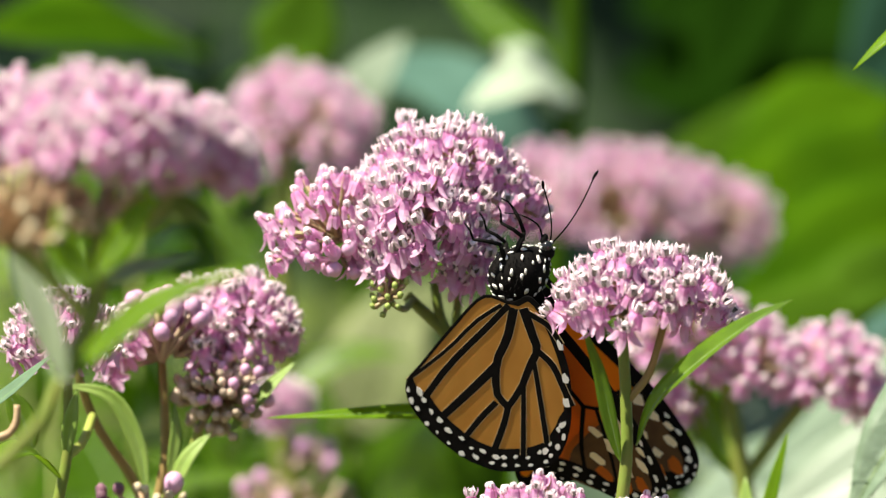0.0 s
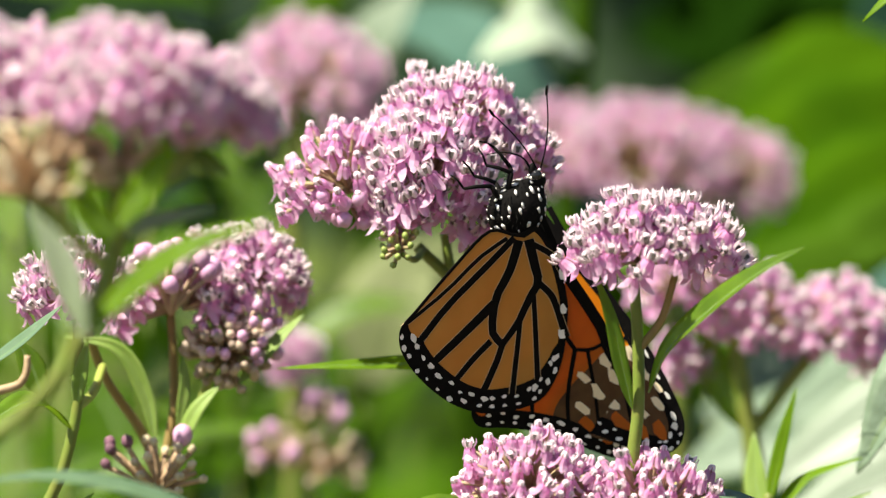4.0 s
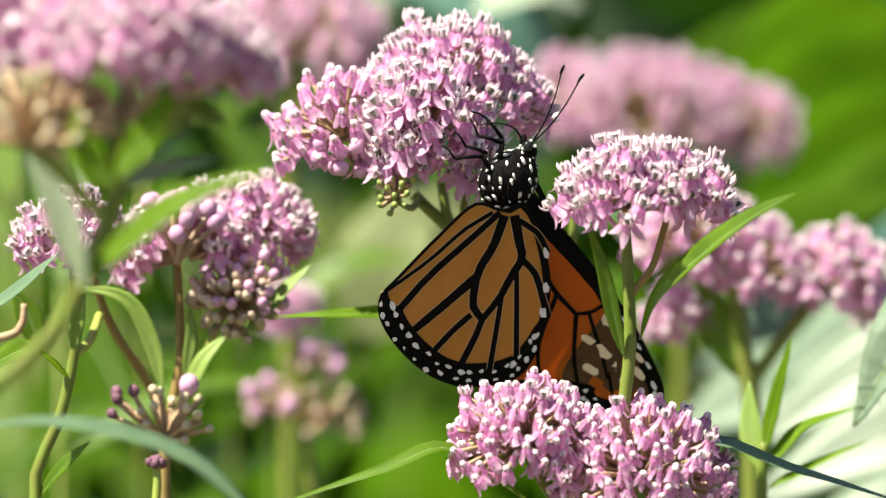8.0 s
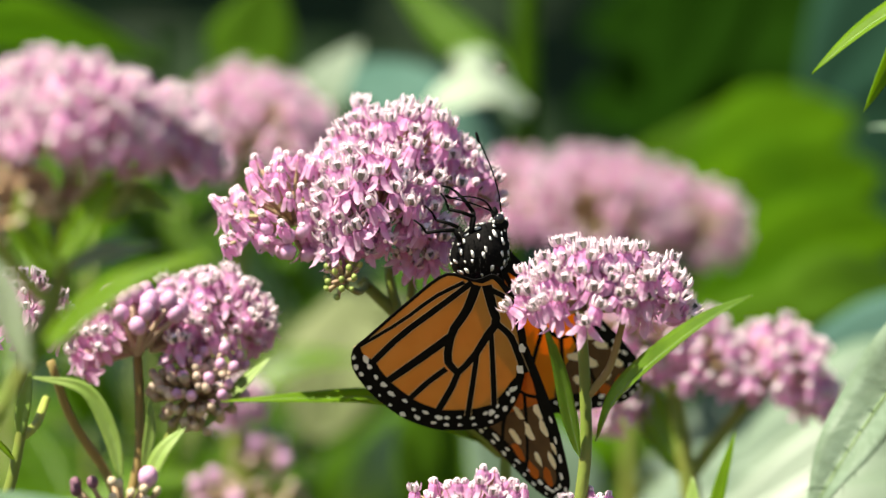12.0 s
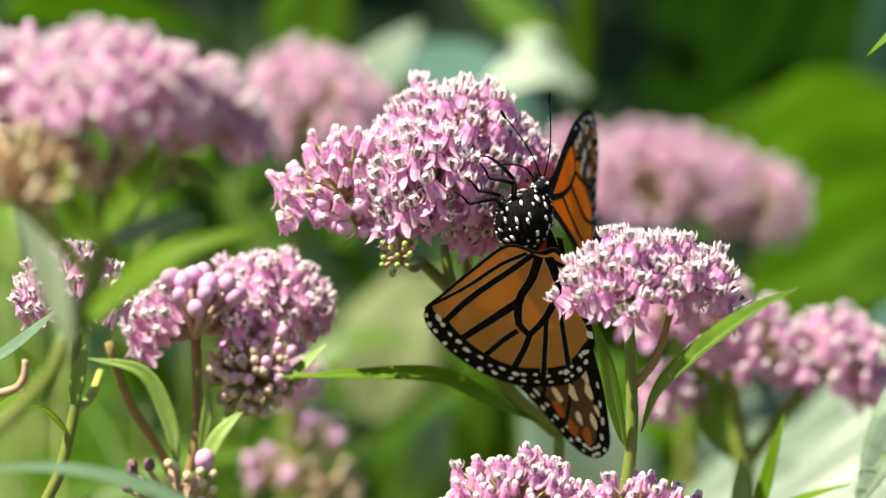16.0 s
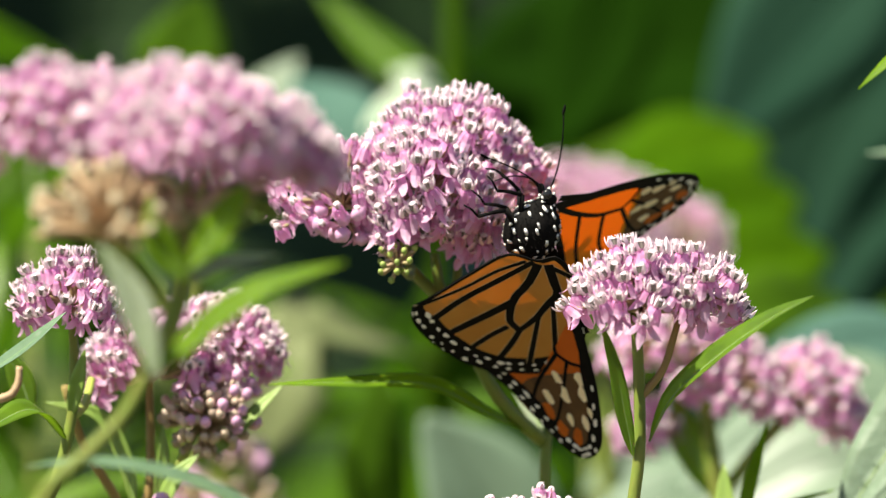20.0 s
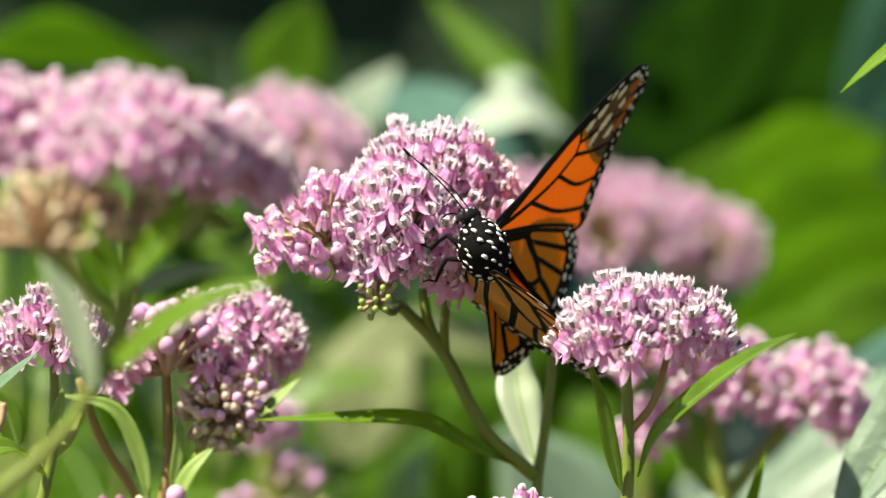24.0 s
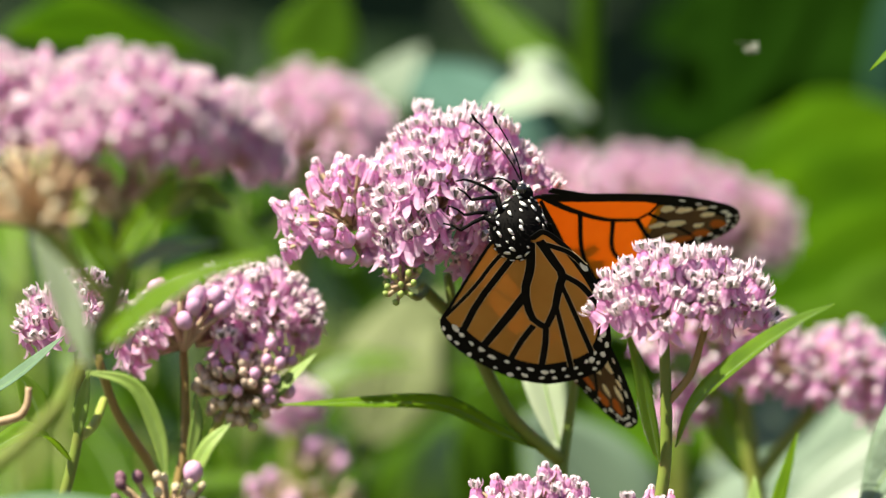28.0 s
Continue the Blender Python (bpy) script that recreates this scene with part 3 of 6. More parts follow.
leaf(hid, [(-0.0772, 0.0000, 1.1437), (-0.0728, -0.0040, 1.1492), (-0.0674, -0.0060, 1.1543)], 0.0034, (-0.5, -0.7, 0.5), LEAF, fold=0.25)
leaf(hid, [(-0.0780, 0.0200, 1.1711), (-0.0802, 0.0200, 1.1775), (-0.0834, 0.0200, 1.1829)], 0.0050, (-0.3, -0.9, 0.5), LEAF, fold=0.2)
stalk(hid, [(-0.0553, 0.0000, 1.1506), (-0.0551, 0.0000, 1.1459), (-0.0557, 0.0000, 1.1374), (-0.0611, 0.0000, 0.0000)], 0.0007, 0.0010, LIME_STEM)
umbel(hid, (-0.0553, 0.0000, 1.1491), (0, -0.2, 1), 0.0010, 9, 90, 42, shapes=WITHERED, size=0.6, label="tight purple buds")
stalk(hid, [(-0.0806, 0.0100, 1.1798), (-0.0808, 0.0100, 1.1766), (-0.0824, 0.0100, 1.1742), (-0.0872, 0.0100, 1.1728)], 0.0006, 0.0009, DRY, label="dry curled stalk")

# ---- low grey-green leaf close to the lens ----
blur = thing("milkweed_shoot", (-0.0357, -0.1500, 0.0000), "low milkweed shoot with an arching grey-green leaf", "plant", MILKWEEDS)
stalk(blur, [(-0.0337, -0.1500, 1.1455), (-0.0347, -0.1500, 1.1397), (-0.0357, -0.1500, 0.0000)], 0.001, 0.0015, STEM)
leaf(blur, [(-0.0337, -0.1500, 1.1455), (-0.0444, -0.1500, 1.1548), (-0.0570, -0.1520, 1.1597), (-0.0705, -0.1550, 1.1617), (-0.0819, -0.1600, 1.1608)], 0.0055, (0, -0.5, 1), LEAF_BLUE, fold=0.2)

# ---- small faded heads low behind ----
back_low = thing("milkweed_plant", (-0.0299, 0.2600, 0.0000), "faded milkweed with small dull pink heads", "plant", MILKWEEDS)
stalk(back_low, [(-0.0342, 0.2600, 1.1757), (-0.0324, 0.2600, 1.1599), (-0.0299, 0.2600, 1.1356), (-0.0299, 0.2600, 0.0000)], 0.001, 0.0015, STEM)
stalk(back_low, [(-0.0305, 0.2600, 1.1636), (-0.0311, 0.2600, 1.1575), (-0.0318, 0.2600, 1.1502)], 0.0008, 0.001, STEM)
umbel(back_low, (-0.0342, 0.2600, 1.1745), (0, -0.2, 1), 0.0052, 18, 110, 44, size=0.9)
umbel(back_low, (-0.0293, 0.2600, 1.1624), (0.2, -0.2, 1), 0.0045, 16, 110, 45, shapes=BUDS + OLD_BUDS)
umbel(back_low, (-0.0275, 0.2600, 1.1514), (0.2, -0.2, 0.8), 0.0080, 26, 110, 46, shapes=OLD_BUDS, ped=DRY)
umbel(back_low, (-0.0384, 0.2600, 1.1539), (-0.3, -0.2, 0.8), 0.0050, 16, 110, 47, shapes=OLD_BUDS + BUDS, ped=DRY)

# ---- near plant, out of focus ----
near = thing("milkweed_plant", (-0.1000, -0.2200, 0.0000), "near milkweed with broad pink heads and narrow leaves", "plant", MILKWEEDS)
stalk(near, [(-0.0634, -0.2200, 1.1845), (-0.0672, -0.2200, 1.1774), (-0.0727, -0.2200, 1.1713), (-0.0809, -0.2200, 1.1618), (-0.1000, -0.2200, 0.0000)], 0.0011, 0.0013, STEM, n=24)
stalk(near, [(-0.0579, -0.2200, 1.2116), (-0.0575, -0.2200, 1.2023), (-0.0595, -0.2200, 1.1929), (-0.0634, -0.2200, 1.1845)], 0.0016, 0.0019, STEM)
stalk(near, [(-0.0466, -0.2100, 1.2139), (-0.0518, -0.2200, 1.2080), (-0.0578, -0.2200, 1.2014)], 0.0010, 0.0013, LIME_STEM)
stalk(near, [(-0.0705, -0.2200, 1.2096), (-0.0657, -0.2200, 1.2012), (-0.0591, -0.2200, 1.1939)], 0.0010, 0.0013, LIME_STEM)
leaf(near, [(-0.0623, -0.2380, 1.1836), (-0.0650, -0.2380, 1.1928), (-0.0675, -0.2380, 1.1983), (-0.0719, -0.2380, 1.2051)], 0.0058, (-0.6, -0.8, 0.8), LEAF_SHEEN, fold=0.2)
leaf(near, [(-0.0626, -0.2350, 1.1840), (-0.0533, -0.2380, 1.1930), (-0.0446, -0.2400, 1.1986), (-0.0317, -0.2400, 1.2030)], 0.0054, (-0.2, -0.9, 0.7), LEAF_VIVID, fold=0.2)
leaf(near, [(-0.0583, -0.2050, 1.1996), (-0.0513, -0.2050, 1.2026), (-0.0414, -0.2050, 1.2046)], 0.0042, (-0.2, -0.8, 0.8), LEAF_SHEEN, fold=0.2)
leaf(near, [(-0.0577, -0.2350, 1.1994), (-0.0624, -0.2350, 1.2058), (-0.0639, -0.2350, 1.2131)], 0.0050, (-0.3, -1, 0.4), LEAF_VIVID, fold=0.2)
leaf(near, [(-0.0572, -0.2350, 1.2012), (-0.0518, -0.2350, 1.2096), (-0.0478, -0.2350, 1.2162)], 0.0056, (-0.3, -1, 0.4), LEAF_VIVID, fold=0.2)
leaf(near, [(-0.0581, -0.2050, 1.2034), (-0.0561, -0.2050, 1.2100), (-0.0572, -0.2050, 1.2175)], 0.0056, (-0.3, -1, 0.3), LEAF_PALE, fold=0.2)
leaf(near, [(-0.0504, -0.2050, 1.2082), (-0.0458, -0.2050, 1.2121), (-0.0396, -0.2050, 1.2103)], 0.0050, (-0.3, -0.9, 0.6), LEAF_PALE, fold=0.2)
leaf(near, [(-0.0682, -0.2050, 1.1985), (-0.0702, -0.2050, 1.2051), (-0.0731, -0.2050, 1.2107)], 0.0050, (-0.3, -0.9, 0.6), LEAF_PALE, fold=0.2)
for tip in ((-0.0697, -0.2200, 1.2170), (-0.0657, -0.2150, 1.2181), (-0.0611, -0.2250, 1.2161), (-0.0551, -0.2100, 1.2161), (-0.0491, -0.2200, 1.2150), (-0.0437, -0.2150, 1.2157), (-0.0392, -0.2100, 1.2177)):
    stalk(near, [(-0.0579, -0.2200, 1.2098), tuple(Vector((-0.0580, -0.2200, 1.2135)).lerp(Vector(tip), 0.6)), tip], 0.0009, 0.0007, PALE_PEDICEL)
umbel(near, (-0.0614, -0.2200, 1.2237), (-0.1, -0.15, 1), 0.0112, 82, 100, 51, shapes=MIXED, flat=0.95, size=0.82)
umbel(near, (-0.0456, -0.2150, 1.2208), (0.1, -0.15, 1), 0.0112, 82, 105, 52, shapes=MIXED, flat=0.9, size=0.82)
umbel(near, (-0.0532, -0.2280, 1.2232), (0, -0.25, 1), 0.0112, 75, 100, 55, shapes=MIXED, flat=0.9, size=0.82)
umbel(near, (-0.0387, -0.2100, 1.2201), (0.3, -0.15, 0.9), 0.0068, 38, 100, 56, shapes=MIXED, size=0.82)
umbel(near, (-0.0721, -0.2100, 1.2238), (-0.1, -0.15, 1), 0.0105, 62, 105, 53, shapes=MIXED, size=0.82)
umbel(near, (-0.0825, -0.2100, 1.2245), (-0.1, -0.15, 1), 0.0105, 50, 105, 57, shapes=MIXED, size=0.82)
umbel(near, (-0.0702, -0.2250, 1.2062), (0, -0.2, 1), 0.0125, 60, 85, 54, shapes=HUSKS, bare=0.5, ped=DRY, label="spent head of dry tan stalks", thick=0.0007)

# ---- heads behind, out of focus ----
behind = thing("milkweed_plant", (0.0537, 0.3800, 0.0000), "milkweed behind with soft pink heads", "plant", MILKWEEDS)
stalk(behind, [(0.0443, 0.3800, 1.2182), (0.0485, 0.3800, 1.1990), (0.0541, 0.3800, 1.1708), (0.0537, 0.3800, 0.0000)], 0.0016, 0.0024, STEM)
stalk(behind, [(0.0718, 0.3900, 1.2123), (0.0643, 0.3900, 1.1967), (0.0540, 0.3800, 1.1785)], 0.0013, 0.0015, STEM)
umbel(behind, (0.0456, 0.3800, 1.2183), (0, -0.15, 1), 0.0175, 80, 105, 61, flat=0.9, shapes=MIXED, size=0.82)
umbel(behind, (0.0304, 0.4000, 1.2209), (0, -0.15, 1), 0.0132, 50, 105, 62, shapes=MIXED, size=0.82)
umbel(behind, (0.0698, 0.3900, 1.2143), (0, -0.15, 1), 0.0115, 55, 110, 63, shapes=MIXED + OLD_BUDS * 12, size=0.82)
umbel(behind, (0.0587, 0.3900, 1.2186), (0, -0.15, 1), 0.0126, 50, 100, 64, shapes=MIXED, size=0.82)

behind_left = thing("milkweed_plant", (-0.0335, 0.3600, 0.0000), "milkweed behind with a soft pink head", "plant", MILKWEEDS)
stalk(behind_left, [(-0.0341, 0.3600, 1.2333), (-0.0363, 0.3600, 1.2077), (-0.0335, 0.3600, 0.0000)], 0.0016, 0.0024, STEM)
umbel(behind_left, (-0.0341, 0.3600, 1.2333), (0, -0.15, 1), 0.0165, 82, 110, 66, flat=0.95, shapes=MIXED, size=0.82)
umbel(behind_left, (-0.0241, 0.3700, 1.2362), (0.3, -0.15, 1), 0.0085, 30, 110, 67, shapes=MIXED, size=0.82)

side = thing("milkweed_plant", (0.0649, 0.1500, 0.0000), "bushy milkweed with several small pink heads", "plant", MILKWEEDS)
stalk(side, [(0.0580, 0.1500, 1.1851), (0.0603, 0.1500, 1.1713), (0.0626, 0.1500, 1.1552), (0.0649, 0.1500, 0.0000)], 0.0016, 0.0024, STEM)
stalk(side, [(0.0787, 0.1500, 1.1828), (0.0707, 0.1500, 1.1736), (0.0620, 0.1500, 1.1621)], 0.0013, 0.0015, STEM)
umbel(side, (0.0511, 0.1500, 1.1903), (0, -0.15, 1), 0.0125, 50, 105, 71, shapes=MIXED, size=0.82)
umbel(side, (0.0643, 0.1500, 1.1851), (0, -0.15, 1), 0.0105, 45, 110, 72, shapes=MIXED, size=0.82)
umbel(side, (0.0793, 0.1500, 1.1834), (0.1, -0.15, 1), 0.0108, 50, 115, 73, shapes=MIXED, size=0.82)
umbel(side, (0.0874, 0.1500, 1.1782), (0.3, -0.15, 0.6), 0.005, 18, 115, 74, shapes=MIXED, size=0.82)
umbel(side, (0.0465, 0.1500, 1.1759), (-0.2, -0.15, 0.6), 0.006, 20, 115, 75, shapes=MIXED, size=0.82)
leaf(side, [(0.0620, 0.1500, 1.1621), (0.0557, 0.1500, 1.1736), (0.0523, 0.1500, 1.1828)], 0.008, (0, -1, 0.4), LEAF, fold=0.2)

# ---- young shoot with narrow leaves ----
shoot = thing("milkweed_shoot", (0.0602, 0.0400, 0.0000), "young milkweed shoot with narrow pale leaves", "plant", MILKWEEDS)
stalk(shoot, [(0.0607, 0.0400, 1.1534), (0.0602, 0.0400, 1.1468), (0.0602, 0.0400, 0.0000)], 0.0009, 0.0014, STEM)
leaf(shoot, [(0.0602, 0.0400, 1.1479), (0.0583, 0.0420, 1.1555), (0.0579, 0.0440, 1.1652)], 0.0048, (-0.4, -0.9, 0.5), LEAF_PALE, fold=0.2)
leaf(shoot, [(0.0607, 0.0400, 1.1512), (0.0629, 0.0400, 1.1620), (0.0660, 0.0400, 1.1738)], 0.0030, (-0.4, -0.9, 0.5), LEAF_VIVID, fold=0.2)
leaf(shoot, [(0.0613, 0.0400, 1.1490), (0.0678, 0.0400, 1.1561), (0.0784, 0.0350, 1.1605)], 0.0036, (0, -0.6, 1), LEAF_VIVID, fold=0.25)
leaf(shoot, [(0.0613, 0.0400, 1.1447), (0.0700, 0.0400, 1.1490), (0.0801, 0.0350, 1.1539)], 0.0030, (0, -0.6, 1), LEAF_VIVID, fold=0.25)

# ---- broad-leaved stalk at the edge ----
edge = thing("milkweed_plant", (0.1154, 0.0300, 0.0000), "leafy green milkweed with broad grey-green leaves", "plant", MILKWEEDS)
stalk(edge, [(0.1149, 0.0200, 1.2646), (0.1156, 0.0300, 1.2261), (0.1159, 0.0300, 1.1721), (0.1154, 0.0300, 0.0000)], 0.0015, 0.0023, STEM, n=20)
leaf(edge, [(0.1101, 0.0300, 1.2008), (0.1008, 0.0350, 1.1921), (0.0915, 0.0400, 1.1789), (0.0835, 0.0400, 1.1668), (0.0767, 0.0400, 1.1547)], 0.0155, (-0.6, -1, 0.35), LEAF_GREY, fold=0.34, wave=0.03, veins=13, rows=28)
leaf(edge, [(0.1094, 0.0000, 1.2623), (0.0968, 0.0000, 1.2562), (0.0852, 0.0000, 1.2486), (0.0760, 0.0000, 1.2408)], 0.0056, (-0.3, -0.6, 1), LEAF_VIVID, fold=0.3)
leaf(edge, [(0.0992, 0.0050, 1.2581), (0.0945, 0.0050, 1.2505), (0.0903, 0.0050, 1.2419), (0.0861, 0.0050, 1.2338)], 0.0040, (0.4, -0.9, 0.3), LEAF_VIVID, fold=0.3)
leaf(edge, [(0.1197, 0.1600, 1.2373), (0.1081, 0.1600, 1.2351), (0.0942, 0.1600, 1.2342)], 0.0030, (-0.1, -0.9, 0.6), LEAF_PEWTER, fold=0.2)
leaf(edge, [(0.1097, 0.0200, 1.2535), (0.1045, 0.0200, 1.2437), (0.1026, 0.0200, 1.2318)], 0.0070, (-0.4, -0.9, 0.3), LEAF, fold=0.3)


# ---- leafy stalks between ----
def leafy_stalk(foot, top, n, length, width, mat, seed, label):
    """A green stalk with pairs of narrow leaves up to its top."""
    rnd = random.Random(seed)
    ob = thing("milkweed_plant", foot, label, "plant", MILKWEEDS)
    stalk(ob, [foot, tuple(Vector(foot).lerp(Vector(top), 0.5)), top], 0.0011, 0.0006, STEM)
    for k in range(n):
        z = top[2] - 0.30 * k / n
        p = Vector(foot).lerp(Vector(top), z / top[2])
        a = rnd.uniform(0, 6.28)
        d = Vector((math.cos(a), 0.5 * math.sin(a), rnd.uniform(0.1, 0.9))).normalized()
        q = p + d * length * rnd.uniform(0.7, 1.1)
        m = p.lerp(q, 0.5) + Vector((0, 0, length * 0.12))
        leaf(ob, [tuple(p), tuple(m), tuple(q)], width * rnd.uniform(0.7, 1.2), (0.2 * math.cos(a), -0.6, 1), mat, fold=0.15, rows=8)
    return ob


LIMY = "leafy milkweed stalk with sunlit yellow-green leaves"
leafy_stalk((-0.1009, 0.5000, 0.0000), (-0.1009, 0.5000, 1.1973), 9, 0.07, 0.016, LEAF_LEAFY, 1, LIMY)
leafy_stalk((-0.0818, 0.6200, 0.0000), (-0.0820, 0.6200, 1.2068), 10, 0.07, 0.018, LEAF_LIME, 2, LIMY)
leafy_stalk((-0.0576, 0.7500, 0.0000), (-0.0575, 0.7500, 1.1873), 10, 0.07, 0.018, LEAF_LEAFY, 3, LIMY)
leafy_stalk((-0.0303, 0.5000, 0.0000), (-0.0290, 0.5000, 1.1998), 7, 0.06, 0.010, LEAF_LIME, 4, LIMY)
leafy_stalk((-0.0135, 0.9500, 0.0000), (-0.0132, 0.9500, 1.1817), 10, 0.08, 0.022, LEAF_LEAFY, 5, LIMY)
leafy_stalk((0.0369, 0.9500, 0.0000), (0.0374, 0.9500, 1.1631), 8, 0.08, 0.022, LEAF_LIME, 6, LIMY)
leafy_stalk((0.0607, 0.4500, 0.0000), (0.0610, 0.4500, 1.1783), 8, 0.05, 0.010, LEAF, 7, LIMY)
leafy_stalk((-0.0851, 0.3000, 0.0000), (-0.0856, 0.3000, 1.1790), 8, 0.05, 0.009, LEAF, 8, LIMY)
leafy_stalk((-0.0939, 0.6000, 0.0000), (-0.0944, 0.6000, 1.2235), 11, 0.06, 0.016, LEAF_LEAFY, 10, LIMY)
leafy_stalk((-0.0663, 0.6800, 0.0000), (-0.0667, 0.6800, 1.2193), 10, 0.06, 0.016, LEAF_LIME, 11, LIMY)
leafy_stalk((-0.0402, 0.4200, 0.0000), (-0.0411, 0.4200, 1.2043), 9, 0.045, 0.009, LEAF, 12, LIMY)
leafy_stalk((-0.0684, 0.4000, 0.0000), (-0.0709, 0.4000, 1.2167), 12, 0.045, 0.010, LEAF_LEAFY, 13, LIMY)
leafy_stalk((-0.1005, 0.4500, 0.0000), (-0.1031, 0.4500, 1.2209), 12, 0.05, 0.012, LEAF, 14, LIMY)
leafy_stalk((-0.0231, 0.7000, 0.0000), (-0.0255, 0.7000, 1.1937), 10, 0.06, 0.016, LEAF_LEAFY, 15, LIMY)
leafy_stalk((-0.0502, 0.4600, 0.0000), (-0.0515, 0.4600, 1.2219), 14, 0.045, 0.010, LEAF_LEAFY, 19, LIMY)
leafy_stalk((-0.1061, 0.3500, 0.0000), (-0.1066, 0.3500, 1.1684), 8, 0.05, 0.010, LEAF_LEAFY, 9, LIMY)

# ---- broad leaves behind ----
SHRUBS = "leafy shrubs behind the milkweed"
lime = thing("shrub", (-0.1000, 0.5000, 0.0000), "leafy shrub with sunlit lime leaves", "shrub", SHRUBS)
stalk(lime, [(-0.0564, 0.5000, 1.2623), (-0.0570, 0.5000, 1.2433), (-0.1000, 0.5000, 0.0000)], 0.0012, 0.0020, LEAF_LIME_SHADE)
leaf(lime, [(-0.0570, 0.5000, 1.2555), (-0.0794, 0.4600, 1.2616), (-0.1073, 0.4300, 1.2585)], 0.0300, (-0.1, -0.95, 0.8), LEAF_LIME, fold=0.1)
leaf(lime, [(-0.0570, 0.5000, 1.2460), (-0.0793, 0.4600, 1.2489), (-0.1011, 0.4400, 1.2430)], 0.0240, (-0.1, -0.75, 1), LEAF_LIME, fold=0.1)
leaf(lime, [(-0.0386, 0.5000, 1.2488), (-0.0346, 0.5000, 1.2610), (-0.0306, 0.5000, 1.2760)], 0.0230, (-0.3, -1, 0.4), LEAF_LEAFY, fold=0.1)
leaf(lime, [(-0.0563, 0.5000, 1.2446), (-0.0451, 0.4800, 1.2523), (-0.0301, 0.4700, 1.2547)], 0.0160, (0, -0.8, 1), LEAF_LEAFY, fold=0.1)
leaf(lime, [(-0.0567, 0.5000, 1.1944), (-0.0765, 0.4600, 1.1995), (-0.1022, 0.4400, 1.1927)], 0.0260, (-0.1, -0.8, 1), LEAF_LEAFY, fold=0.1)
leaf(lime, [(-0.0567, 0.5000, 1.1727), (-0.0380, 0.4800, 1.1769), (-0.0190, 0.4600, 1.1704)], 0.0240, (-0.1, -0.8, 1), LEAF_LEAFY, fold=0.1)
leaf(lime, [(-0.0568, 0.5000, 1.2134), (-0.0436, 0.4800, 1.2186), (-0.0245, 0.4600, 1.2158)], 0.0230, (-0.1, -0.8, 1), LEAF_OLIVE, fold=0.1)
leaf(lime, [(-0.0566, 0.5000, 1.1509), (-0.0776, 0.4600, 1.1569), (-0.1007, 0.4400, 1.1491)], 0.0260, (-0.1, -0.8, 1), LEAF_LEAFY, fold=0.1)
leaf(lime, [(-0.0559, 0.5000, 1.1509), (-0.0362, 0.4600, 1.1544), (-0.0161, 0.4400, 1.1455)], 0.0260, (-0.1, -0.8, 1), LEAF_LEAFY, fold=0.1)

pale = thing("shrub", (0.0150, 0.5000, 0.0000), "large-leaved shrub with pale blue-green leaves", "shrub", SHRUBS)
stalk(pale, [(0.0302, 0.5000, 1.2871), (0.0306, 0.5000, 1.2626), (0.0300, 0.5000, 1.2368), (0.0267, 0.5000, 1.2029), (0.0150, 0.5000, 0.0000)], 0.0026, 0.0034, LEAF_LEAFY)
leaf(pale, [(0.0300, 0.5000, 1.2260), (0.0116, 0.5000, 1.2422), (-0.0034, 0.5200, 1.2508), (-0.0254, 0.5300, 1.2510)], 0.0240, (0.1, -0.8, 0.8), LEAF_TEAL, fold=0.1)
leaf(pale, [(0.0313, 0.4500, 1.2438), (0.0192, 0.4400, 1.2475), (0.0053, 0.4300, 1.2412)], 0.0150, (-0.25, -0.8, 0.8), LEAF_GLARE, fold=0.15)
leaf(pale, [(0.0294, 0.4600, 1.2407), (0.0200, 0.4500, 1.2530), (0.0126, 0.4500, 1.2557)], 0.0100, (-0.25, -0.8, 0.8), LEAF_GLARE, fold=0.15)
leaf(pale, [(-0.0271, 0.4500, 1.2289), (-0.0185, 0.4500, 1.2462), (-0.0086, 0.4500, 1.2589)], 0.0150, (-0.2, -0.8, 0.8), LEAF_PALE_SHEEN, fold=0.15)
leaf(pale, [(0.0263, 0.4800, 1.2526), (0.0129, 0.5000, 1.2626), (-0.0021, 0.5200, 1.2782)], 0.0105, (-0.2, -0.9, 0.6), LEAF_LEAFY, fold=0.1)
leaf(pale, [(-0.0189, 0.4500, 1.1652), (-0.0136, 0.4500, 1.1838), (-0.0058, 0.4600, 1.2052)], 0.0280, (-0.3, -1, 0.4), LEAF_BUFF, fold=0.1)
leaf(pale, [(0.0268, 0.5000, 1.1866), (0.0089, 0.4600, 1.1946), (-0.0110, 0.4400, 1.1944)], 0.0220, (-0.1, -0.9, 0.7), LEAF_BUFF, fold=0.1)
leaf(pale, [(0.0102, 0.4000, 1.1438), (0.0075, 0.4000, 1.1645), (0.0094, 0.4000, 1.1840)], 0.0160, (-0.3, -1, 0.4), LEAF_LEAFY, fold=0.1)
leaf(pale, [(0.0394, 0.3600, 1.1371), (0.0304, 0.3600, 1.1562), (0.0163, 0.3600, 1.1740)], 0.0300, (-0.2, -1, 0.6), LEAF_PEWTER, fold=0.1)
leaf(pale, [(0.0268, 0.5000, 1.1947), (0.0416, 0.5000, 1.2056), (0.0566, 0.5000, 1.2030)], 0.0300, (-0.1, -0.9, 0.7), LEAF_TEAL, fold=0.1)
leaf(pale, [(0.0275, 0.5000, 1.1757), (0.0431, 0.5000, 1.1839), (0.0608, 0.5000, 1.1758)], 0.0260, (-0.1, -0.9, 0.7), LEAF_LEAFY, fold=0.1)

